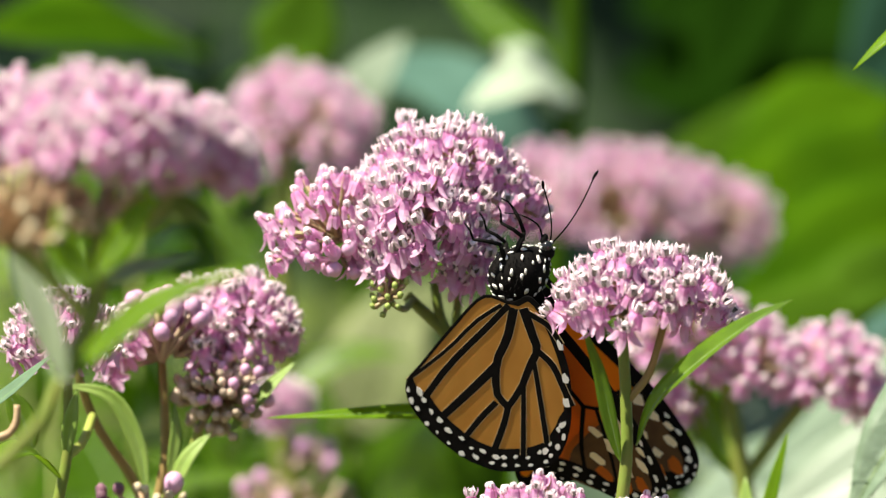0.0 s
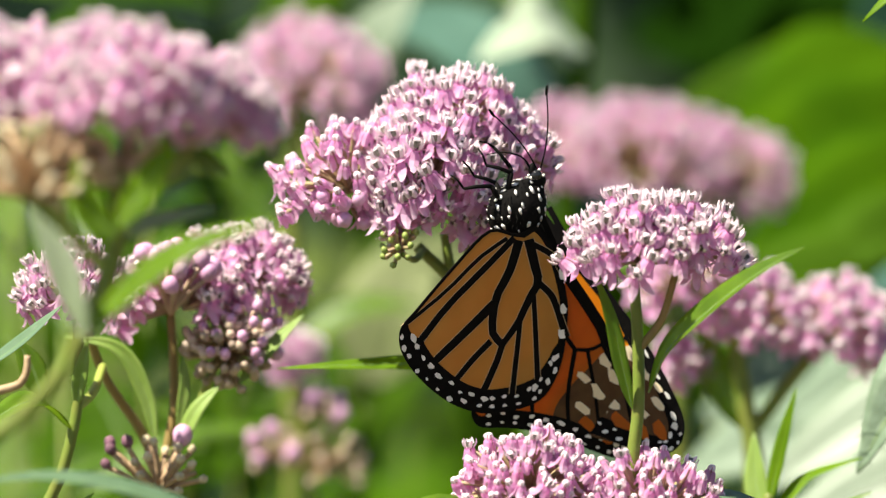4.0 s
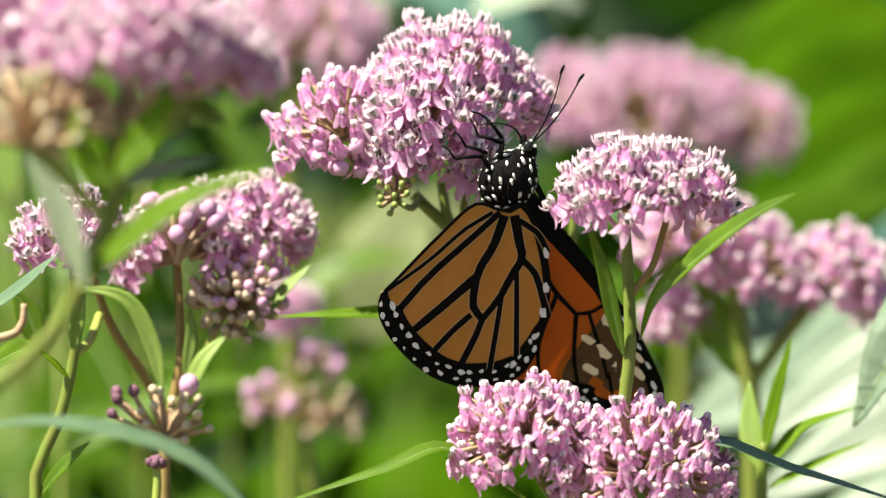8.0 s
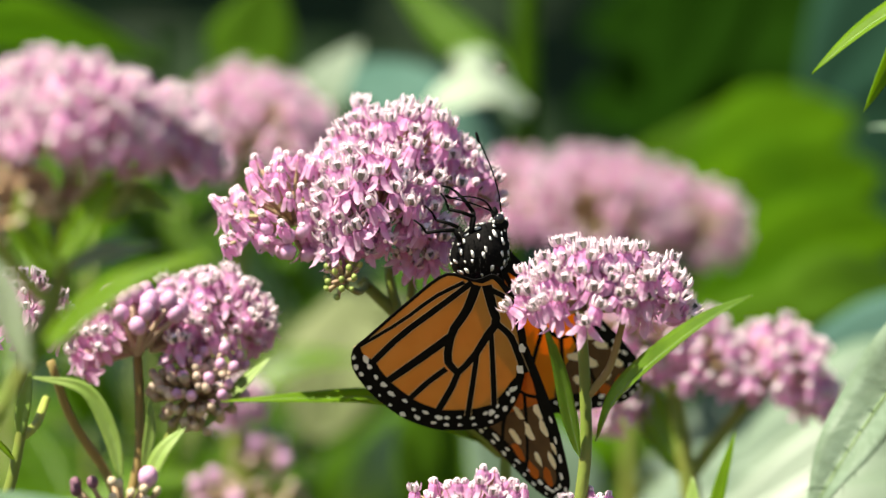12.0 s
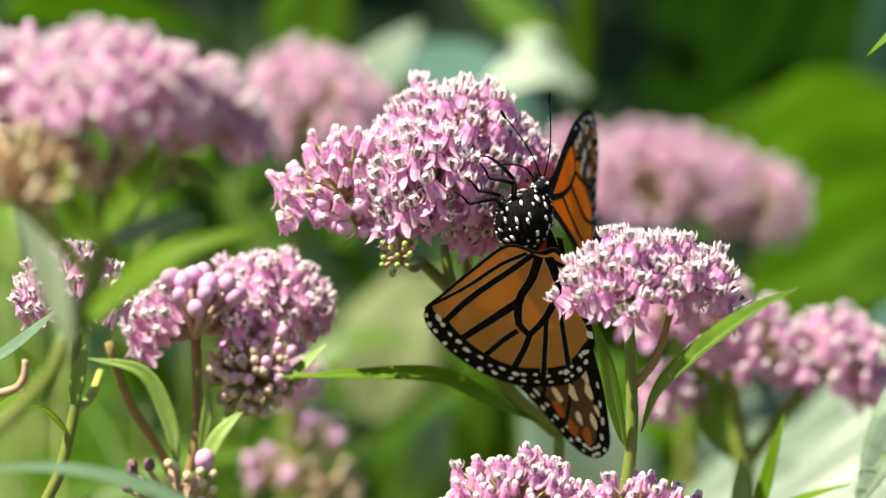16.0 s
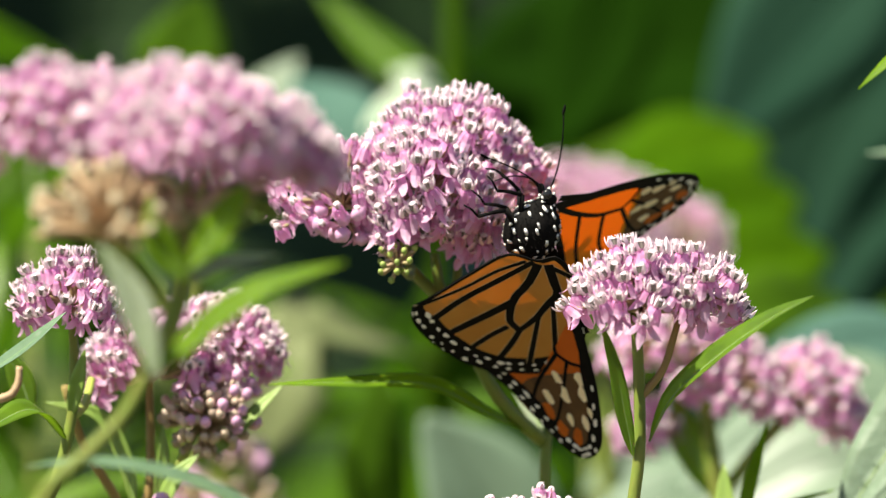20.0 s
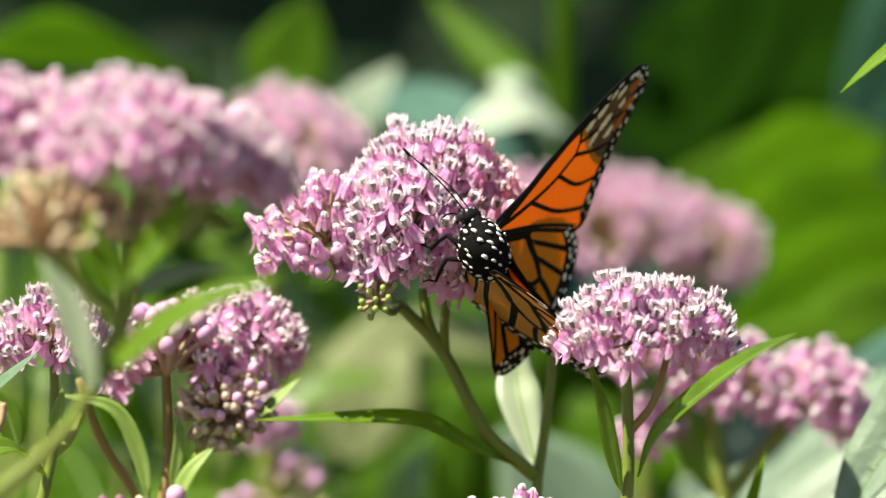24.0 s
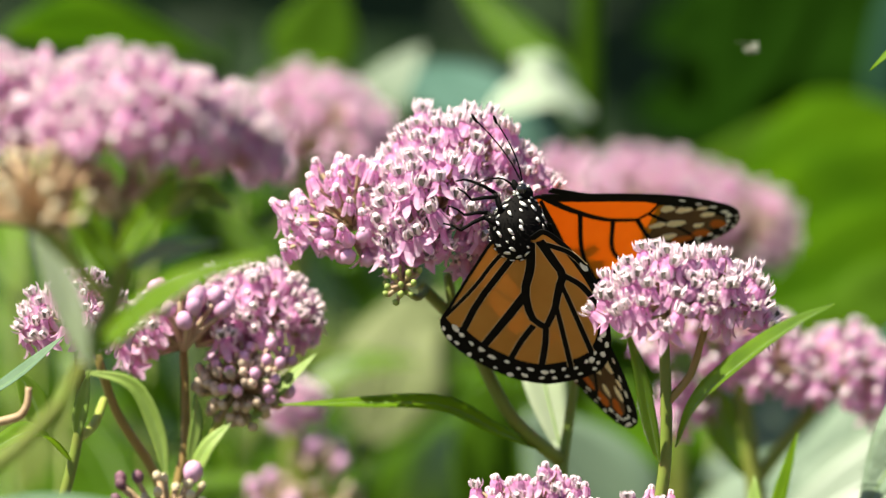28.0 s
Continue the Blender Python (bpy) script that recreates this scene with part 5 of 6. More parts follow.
for y in (-0.0017, 0.0017):
    bm = bmesh.new()
    blob(bm, Vector((0.0, y, 0.0069)), (0.0010, 0.0008, 0.0011), None, 12, 8)
    part("eye", bm, EYE, head, "glossy dark eye")
for x, y, z in ((-0.0012, -0.0012, 0.0062), (0.0012, -0.0014, 0.0062), (0.0, -0.0008, 0.0081), (-0.0006, -0.0020, 0.0060), (0.0012, -0.0010, 0.0076)):
    bm = bmesh.new()
    blob(bm, Vector((x, y, z)), (0.0003, 0.00025, 0.00035), None, 6, 4)
    part("white_spot", bm, SPOT, head)
bm = bmesh.new()
tube(bm, spline([Vector((0, 0, -0.002)), Vector((0, 0, -0.007)), Vector((0, 0, -0.012)), Vector((0, 0, -0.017))], 14), 0.0021, 0.0009, 12)
abdomen = part("abdomen", bm, BLACK, butterfly)
bm = bmesh.new()
tube(bm, spline([Vector((-0.0012, 0, 0.0072)), Vector((-0.004, -0.001, 0.0085)), Vector((-0.0075, -0.001, 0.0075)), Vector((-0.010, 0, 0.0055))], 12), 0.00022, 0.0001, 6)
part("proboscis", bm, BLACK, head, "thin black feeding tube")
for pts in ([(-0.003, -0.002, 0.001), (-0.0045, -0.003, 0.0052), (-0.0095, -0.004, 0.0040), (-0.0125, -0.004, 0.0060)],
            [(-0.003, -0.002, -0.001), (-0.0065, -0.004, 0.0010), (-0.0110, -0.005, -0.0022), (-0.0145, -0.005, -0.0012)],
            [(-0.003, 0.002, 0.001), (-0.0050, 0.003, 0.0060), (-0.0100, 0.002, 0.0078), (-0.0130, 0.001, 0.0074)],
            [(-0.003, 0.002, -0.001), (-0.0060, 0.003, 0.0020), (-0.0105, 0.002, 0.0010), (-0.0140, 0.001, 0.0024)]):
    bm = bmesh.new()
    q = [Vector((p[0] * 0.95, p[1], p[2] * 0.95)) for p in pts]
    tube(bm, [q[0], q[0].lerp(q[1], 0.5), q[1]], 0.00056, 0.00046, 7)
    tube(bm, [q[1], q[1].lerp(q[2], 0.5) + Vector((0, 0, 0.0002)), q[2]], 0.00042, 0.0003, 7)
    tube(bm, [q[2], q[2].lerp(q[3], 0.5) + Vector((0, 0, 0.0003)), q[3]], 0.00024, 0.00016, 6)
    part("leg", bm, BLACK, butterfly, "thin jointed black leg")
feelers = []
for k in (0, 1):
    bm = bmesh.new()
    tube(bm, spline([Vector((0, 0, 0)), Vector((0.0006, 0, 0.005)), Vector((0.0004, 0, 0.010)), Vector((-0.0004, 0, 0.0150))], 14), 0.00016, 0.00013, 6)
    blob(bm, Vector((-0.0005, 0, 0.0156)), (0.0003, 0.0003, 0.0011), None, 8, 6)
    feelers.append(part("antenna", bm, BLACK, butterfly, "thin black antenna with a clubbed tip"))


def sway(plant, height, rows):
    """A plant bends from its root: millimetres sideways and up at a height, by the second."""
    x, y, _ = plant.location
    keys = [(t, pose(x, y, up * MM, 0, math.degrees(math.atan2(side * MM, height)), 0)) for t, side, up in rows]
    if keys[-1][0] < SECONDS:
        keys.append((SECONDS, keys[-1][1]))
    if keys[0][0] > 0:
        keys.insert(0, (0, keys[0][1]))
    walk(plant, keys)


# ---- small fly that hovers past ----
fly = thing("hoverfly", (0.3, 0.1, 1.25), "tiny pale hoverfly in the air above the flowers", "fly")
bm = bmesh.new()
blob(bm, Vector((0, 0, 0)), (0.0019, 0.0007, 0.0006), None, 10, 6)
part("body", bm, GAUZE, fly)
for y in (-1, 1):
    bm = bmesh.new()
    blade(bm, [Vector((0.0004, 0.0006 * y, 0.0006)), Vector((-0.0004, 0.0022 * y, 0.0014)), Vector((-0.0012, 0.0044 * y, 0.0016))], 0.0016, (0, 0, 1), rows=6, thick=0.00005)
    part("wing", bm, GAUZE, fly, "pale clear wing")


# ---- what moves ----
def motions():
    """The butterfly feeds, turns and beats its wings; the plants sway in the wind."""
    BODY = [
        (0, 0.0143, -0.0140, 1.2050, 0.0, 46.1, 0.0), (1, 0.0119, -0.0140, 1.2078, 0.0, 15.8, 0.0), (2, 0.0115, -0.0140, 1.2076, 0.0, 13.4, 0.0),
        (3, 0.0126, -0.0140, 1.2090, 0.0, 33.4, 0.0), (6, 0.0100, -0.0140, 1.2040, 0.0, 21.8, 0.0), (8, 0.0109, -0.0140, 1.2036, 0.0, 31.0, 0.0),
        (9, 0.0112, -0.0140, 1.2069, 0.0, 18.1, 0.0), (10, 0.0133, -0.0140, 1.2075, 0.0, 20.0, 0.0), (11, 0.0148, -0.0140, 1.2057, 0.0, 20.0, 0.0),
        (12, 0.0155, -0.0140, 1.2056, 0.0, 29.5, 0.0), (14.5, 0.0167, -0.0140, 1.2083, 0.0, 26.6, 0.0), (15, 0.0149, -0.0140, 1.2077, 0.0, 21.8, 0.0),
        (15.5, 0.0140, -0.0140, 1.2076, 0.0, 16.1, 0.0), (15.7, 0.0143, -0.0140, 1.2082, 0.0, 24.7, 0.0), (16, 0.0132, -0.0140, 1.2078, 0.0, 23.7, 0.0),
        (16.5, 0.0131, -0.0140, 1.2080, 0.0, 21.8, 0.0), (17, 0.0132, -0.0140, 1.2078, 0.0, 21.8, 0.0), (18, 0.0137, -0.0140, 1.2078, 0.0, 19.8, 0.0),
        (19, 0.0135, -0.0140, 1.2091, 0.0, 16.7, 0.0), (20, 0.0144, -0.0140, 1.2069, 0.0, 21.8, 0.0), (21, 0.0142, -0.0140, 1.2087, 0.0, 26.1, 0.0),
        (21.5, 0.0145, -0.0140, 1.2069, 0.0, 24.0, 0.0), (22, 0.0116, -0.0140, 1.2043, 0.0, 11.3, 0.0), (22.2, 0.0087, -0.0140, 1.2032, 21.0, -16.7, -53.1),
        (22.5, 0.0117, -0.0140, 1.2060, 27.1, -20.9, -55.1), (24.5, 0.0084, -0.0140, 1.2103, 18.2, -14.7, -52.4), (25, 0.0078, -0.0140, 1.2088, 19.0, -15.3, -52.6),
        (25.5, 0.0089, -0.0140, 1.2100, 22.5, -17.8, -53.6), (26, 0.0104, -0.0140, 1.2116, 27.7, -21.3, -55.3), (26.2, 0.0094, -0.0140, 1.2115, 21.0, -16.7, -53.1),
        (26.3, 0.0100, -0.0140, 1.2117, 8.7, -7.2, -50.6), (26.5, 0.0102, -0.0140, 1.2126, 0.0, 0.0, 0.0), (27, 0.0109, -0.0140, 1.2123, 0.0, 5.2, 0.0),
        (28, 0.0111, -0.0140, 1.2116, 0.0, 5.5, 0.0),
    ]
    HIND_LEFT = [
        (0, 0.0029, -0.0035, -0.0050, 40.0, -42.2, -27.0), (1, 0.0016, -0.0035, -0.0038, -1.4, -23.8, 26.7), (2, 0.0004, -0.0035, -0.0051, -13.1, -21.5, 36.2),
        (3, 0.0026, -0.0035, -0.0040, -0.8, -35.9, 21.8), (6, 0.0021, -0.0035, -0.0054, 7.2, -25.3, 18.7), (8, 0.0021, -0.0035, -0.0055, 5.7, -30.7, 15.5),
        (9, 0.0012, -0.0035, -0.0060, 1.2, -18.2, 4.7), (10, 0.0015, -0.0035, -0.0057, 17.1, -25.0, 23.6), (11, 0.0008, -0.0035, -0.0053, 33.5, -18.8, 6.2),
        (12, 0.0017, -0.0035, -0.0051, 34.8, -28.8, -1.4), (14.5, 0.0019, -0.0035, -0.0051, 16.1, -29.6, 8.3), (15, 0.0026, -0.0035, -0.0055, 22.0, -28.1, 6.0),
        (15.5, 0.0010, -0.0035, -0.0058, 16.1, -25.2, 3.3), (15.7, 0.0042, -0.0035, -0.0056, 44.9, -26.7, -0.6), (16, 0.0047, -0.0035, -0.0048, 46.9, -20.3, -12.3),
        (16.5, 0.0045, -0.0035, -0.0039, 47.2, -22.1, -0.9), (17, 0.0047, -0.0035, -0.0044, 46.6, -10.1, -10.5), (18, 0.0033, -0.0035, -0.0044, 49.8, -9.3, -13.5),
        (19, 0.0028, -0.0035, -0.0058, 45.1, -22.2, -4.3), (20, 0.0028, -0.0035, -0.0052, 54.4, -19.1, -6.8), (21, 0.0049, -0.0035, -0.0035, 63.4, -26.8, -7.4),
        (21.5, 0.0041, -0.0035, -0.0034, 57.2, -29.6, -6.1), (22, 0.0026, -0.0035, -0.0030, 60.9, -3.5, -23.1), (22.2, 0.0025, -0.0025, -0.0054, 30.3, 27.1, -16.4),
        (22.5, 0.0012, -0.0041, -0.0048, 24.0, 30.4, -17.8), (24.5, 0.0023, -0.0027, -0.0043, 35.9, 22.1, -8.8), (25, 0.0023, -0.0027, -0.0044, 34.2, 24.5, -11.6),
        (25.5, 0.0013, -0.0038, -0.0047, 32.2, 26.2, -9.1), (26, 0.0009, -0.0043, -0.0039, 21.2, 28.5, -9.7), (26.2, 0.0013, -0.0038, -0.0043, 29.3, 23.5, -4.7),
        (26.3, 0.0025, -0.0025, -0.0043, 45.0, 10.4, 8.4), (26.5, 0.0011, -0.0035, -0.0037, 41.9, -2.7, -31.0), (27, 0.0023, -0.0035, -0.0019, 43.8, -19.1, -17.6),
        (28, 0.0020, -0.0035, -0.0019, 40.7, -13.7, -20.5),
    ]
    FORE_LEFT = [
        (0, 0.0027, -0.0010, -0.0007, 39.6, 24.9, 30.9), (1, 0.0036, -0.0010, 0.0000, 1.7, 63.4, 31.5), (2, 0.0026, -0.0010, -0.0013, -20.5, 66.6, 18.5),
        (3, 0.0033, -0.0010, 0.0003, -1.4, 49.7, 21.6), (6, 0.0037, -0.0010, -0.0013, 10.6, 49.5, 30.6), (8, 0.0030, -0.0010, -0.0013, 9.7, 40.4, 28.6),
        (9, 0.0030, -0.0010, -0.0021, 15.7, 59.2, 25.3), (10, 0.0032, -0.0006, -0.0018, 23.2, 58.3, 49.2), (11, 0.0025, -0.0010, -0.0013, 91.3, 46.6, 62.3),
        (12, 0.0027, -0.0010, -0.0009, 81.4, 43.1, 54.4), (14.5, 0.0031, -0.0010, -0.0009, 76.8, 48.3, 61.2), (15, 0.0041, -0.0010, -0.0014, 84.2, 49.9, 65.9),
        (15.5, 0.0029, -0.0010, -0.0019, 93.6, 51.8, 70.7), (15.7, 0.0055, -0.0010, -0.0015, 86.6, 43.9, 71.1), (16, 0.0061, -0.0010, -0.0007, 93.5, 43.4, 70.8),
        (16.5, 0.0060, -0.0010, 0.0002, 91.3, 45.0, 74.9), (17, 0.0062, -0.0010, -0.0003, 98.5, 41.9, 72.8), (18, 0.0050, -0.0010, -0.0004, 101.8, 41.2, 73.8),
        (19, 0.0047, 0.0017, -0.0018, 97.7, 47.1, 76.8), (20, 0.0045, -0.0010, -0.0010, 95.3, 41.4, 74.5), (21, 0.0061, -0.0010, 0.0007, 91.6, 33.1, 70.7),
        (21.5, 0.0054, 0.0024, 0.0008, 91.8, 33.4, 73.4), (22, 0.0048, -0.0010, 0.0007, 114.2, 26.1, 77.1), (22.2, 0.0032, 0.0023, -0.0038, 152.4, 13.7, 141.7),
        (22.5, 0.0020, 0.0008, -0.0037, 158.9, 12.4, 144.7), (24.5, 0.0029, 0.0019, -0.0025, 144.4, 21.1, 141.6), (25, 0.0030, 0.0020, -0.0026, 146.7, 21.4, 139.2),
        (25.5, 0.0021, 0.0009, -0.0032, 149.2, 20.8, 143.4), (26, 0.0017, 0.0005, -0.0029, 159.2, 26.3, 150.3), (26.2, 0.0020, 0.0009, -0.0027, 149.5, 27.8, 147.4),
        (26.3, 0.0028, 0.0018, -0.0017, 124.9, 31.9, 141.0), (26.5, 0.0040, -0.0010, -0.0005, 126.4, 32.8, 81.7), (27, 0.0049, -0.0010, 0.0016, 114.7, 38.9, 77.0),
        (28, 0.0046, -0.0010, 0.0016, 116.1, 40.3, 75.4),
    ]
    FORE_RIGHT = [
        (0, 0.0027, 0.0125, 0.0014, 2.0, 21.7, 19.3), (1, 0.0047, 0.0100, 0.0019, 8.7, 56.4, 12.8), (2, 0.0037, 0.0035, 0.0004, 23.9, 50.6, 37.8),
        (3, 0.0038, 0.0125, 0.0024, 0.0, 42.9, 0.0), (6, 0.0046, 0.0087, 0.0006, 8.7, 55.3, 13.1), (8, 0.0035, 0.0060, 0.0008, 9.4, 45.0, 18.3),
        (9, 0.0040, 0.0035, -0.0002, 23.4, 56.0, 33.6), (10, 0.0041, 0.0035, 0.0002, 27.2, 47.0, 45.3), (11, 0.0034, 0.0047, 0.0006, 19.5, 30.6, 55.7),
        (12, 0.0033, 0.0044, 0.0012, 10.6, 25.8, 48.4), (14.5, 0.0037, 0.0035, 0.0011, 20.0, 29.6, 58.6), (15, 0.0049, 0.0069, 0.0006, 31.7, 41.8, 56.4),
        (15.5, 0.0039, 0.0078, 0.0000, 28.9, 43.6, 51.0), (15.7, 0.0046, 0.0035, 0.0033, -25.8, 2.6, 57.6), (16, 0.0020, 0.0035, 0.0057, -29.7, -5.5, 78.4),
        (16.5, 0.0032, 0.0035, 0.0054, 18.8, -6.6, 67.5), (17, 0.0027, 0.0035, 0.0052, 22.1, -0.1, 60.9), (18, 0.0031, 0.0035, 0.0052, 28.6, 1.8, 57.5),
        (19, 0.0035, 0.0035, 0.0051, 13.2, 7.1, 57.5), (20, 0.0024, 0.0035, 0.0061, 22.0, -2.5, 64.2), (21, 0.0013, 0.0035, 0.0061, 18.1, -14.8, 65.6),
        (21.5, 0.0017, 0.0035, 0.0059, 14.0, -10.2, 59.0), (22, 0.0027, 0.0035, 0.0055, 66.0, -2.2, 45.6), (22.2, -0.0007, 0.0046, 0.0001, 80.2, 12.4, 79.5),
        (22.5, 0.0001, 0.0056, 0.0016, 63.8, 3.4, 95.4), (24.5, -0.0005, 0.0048, 0.0027, 48.0, -8.4, 99.5), (25, -0.0000, 0.0054, 0.0031, 80.3, 10.9, 79.6),
        (25.5, -0.0001, 0.0053, 0.0024, 65.2, 2.8, 92.3), (26, -0.0003, 0.0051, 0.0030, 62.5, 0.1, 101.3), (26.2, -0.0006, 0.0047, 0.0035, 48.5, -15.1, 105.3),
        (26.3, -0.0008, 0.0044, 0.0038, 68.5, -2.0, 91.1), (26.5, 0.0038, 0.0035, 0.0054, 55.2, 8.2, 51.0), (27, 0.0041, 0.0035, 0.0063, 37.2, 5.4, 56.8),
        (28, 0.0043, 0.0035, 0.0064, 48.9, 11.3, 55.6),
    ]
    HIND_RIGHT = [
        (0, 0.0029, 0.0045, -0.0050, 40.0, -42.2, -27.0), (1, 0.0016, 0.0008, -0.0038, -1.4, -23.8, 26.7), (2, 0.0004, 0.0019, -0.0051, -13.1, -21.5, 36.2),
        (3, 0.0026, -0.0005, -0.0040, -0.8, -35.9, 21.8), (6, 0.0021, -0.0003, -0.0054, 7.2, -25.3, 18.7), (8, 0.0021, 0.0023, -0.0055, 5.7, -30.7, 15.5),
        (9, 0.0012, 0.0045, -0.0060, 1.2, -18.2, 4.7), (10, 0.0015, -0.0015, -0.0057, 17.1, -25.0, 23.6), (11, 0.0008, 0.0045, -0.0053, 33.5, -18.8, 6.2),
        (12, 0.0017, 0.0045, -0.0051, 34.8, -28.8, -1.4), (14.5, 0.0019, 0.0045, -0.0051, 16.1, -29.6, 8.3), (15, 0.0026, 0.0045, -0.0055, 22.0, -28.1, 6.0),
        (15.5, 0.0010, 0.0045, -0.0058, 16.1, -25.2, 3.3), (15.7, 0.0042, 0.0045, -0.0056, 44.9, -26.7, -0.6), (16, 0.0047, 0.0045, -0.0048, 46.9, -20.3, -12.3),
        (16.5, 0.0045, 0.0045, -0.0039, 47.2, -22.1, -0.9), (17, 0.0047, 0.0045, -0.0044, 46.6, -10.1, -10.5), (18, 0.0033, 0.0045, -0.0044, 49.8, -9.3, -13.5),
        (19, 0.0028, 0.0045, -0.0058, 45.1, -22.2, -4.3), (20, 0.0028, 0.0045, -0.0052, 54.4, -19.1, -6.8), (21, 0.0049, 0.0045, -0.0035, 63.4, -26.8, -7.4),
        (21.5, 0.0041, 0.0045, -0.0034, 57.2, -29.6, -6.1), (22, 0.0026, 0.0045, -0.0030, 60.9, -3.5, -23.1), (22.2, -0.0121, 0.0128, -0.0034, 66.3, -16.4, 14.4),
        (22.5, -0.0118, 0.0137, -0.0016, 64.4, -24.9, 33.8), (24.5, -0.0077, 0.0098, -0.0008, 64.7, -49.3, 49.5), (25, -0.0113, 0.0136, -0.0004, 67.7, -18.3, 14.0),
        (25.5, -0.0092, 0.0114, -0.0010, 66.1, -29.9, 33.0), (26, -0.0062, 0.0082, -0.0002, 64.6, -38.0, 49.6), (26.2, -0.0148, 0.0153, 0.0002, 64.4, -47.8, 52.2),
        (26.3, -0.0121, 0.0137, 0.0002, 75.7, -34.7, 17.2), (26.5, 0.0011, 0.0045, -0.0037, 41.9, -2.7, -31.0), (27, 0.0023, 0.0045, -0.0019, 43.8, -19.1, -17.6),
        (28, 0.0020, 0.0045, -0.0019, 40.7, -13.7, -20.5),
    ]
    ABDOMEN = [
        (0, -0.0001, 0.0035, 0.0019, 46.6, -32.9, -14.5), (1, -0.0018, 0.0036, -0.0001, 15.7, -3.0, -0.4), (2, -0.0020, 0.0033, -0.0008, 5.8, -5.6, -0.3),
        (3, -0.0015, 0.0037, -0.0000, 21.0, -14.6, -2.7), (6, -0.0015, 0.0037, 0.0005, 23.3, -2.8, -0.6), (8, -0.0013, 0.0038, 0.0003, 23.5, -9.5, -2.0),
        (9, -0.0004, 0.0040, 0.0001, 15.5, -2.7, -0.4), (10, -0.0020, 0.0033, 0.0011, 31.5, 4.5, 1.3), (11, -0.0011, 0.0032, 0.0021, 45.9, 5.2, 2.2),
        (12, -0.0010, 0.0033, 0.0020, 47.6, -6.7, -3.0), (14.5, -0.0011, 0.0037, 0.0010, 31.6, -7.8, -2.2), (15, -0.0011, 0.0036, 0.0013, 36.4, -5.7, -1.9),
        (15.5, -0.0007, 0.0038, 0.0010, 30.3, -6.5, -1.8), (15.7, -0.0012, 0.0028, 0.0025, 56.7, -1.2, -0.6), (16, -0.0004, 0.0029, 0.0027, 58.4, -7.1, -4.0),
        (16.5, -0.0011, 0.0027, 0.0027, 58.9, 1.8, 1.0), (17, 0.0000, 0.0028, 0.0029, 59.7, -0.5, -0.3), (18, 0.0001, 0.0026, 0.0030, 62.9, -2.6, -1.6),
        (19, -0.0009, 0.0029, 0.0026, 57.0, -1.7, -0.9), (20, -0.0008, 0.0024, 0.0031, 65.9, -0.0, -0.0), (21, -0.0014, 0.0020, 0.0032, 73.2, -0.4, -0.3),
        (21.5, -0.0014, 0.0023, 0.0029, 67.5, -2.6, -1.7), (22, 0.0006, 0.0019, 0.0035, 74.7, -9.6, -7.4), (22.2, 0.0000, 0.0000, 0.0000, 51.6, 34.3, 17.0),
        (22.5, 0.0000, 0.0000, 0.0000, 48.7, 37.2, 17.3), (24.5, 0.0000, 0.0000, 0.0000, 53.1, 33.0, 16.8), (25, 0.0000, 0.0000, 0.0000, 52.6, 33.4, 16.9),
        (25.5, 0.0000, 0.0000, 0.0000, 50.8, 35.0, 17.1), (26, 0.0000, 0.0000, 0.0000, 48.4, 37.6, 17.4), (26.2, 0.0000, 0.0000, 0.0000, 51.6, 34.3, 17.0),
        (26.3, 0.0000, 0.0000, 0.0000, 58.4, 28.7, 16.3), (26.5, 0.0014, 0.0026, 0.0027, 55.6, -13.7, -7.3), (27, 0.0000, 0.0030, 0.0026, 55.1, -11.4, -5.9),
        (28, 0.0005, 0.0031, 0.0025, 52.7, -10.9, -5.4),
    ]
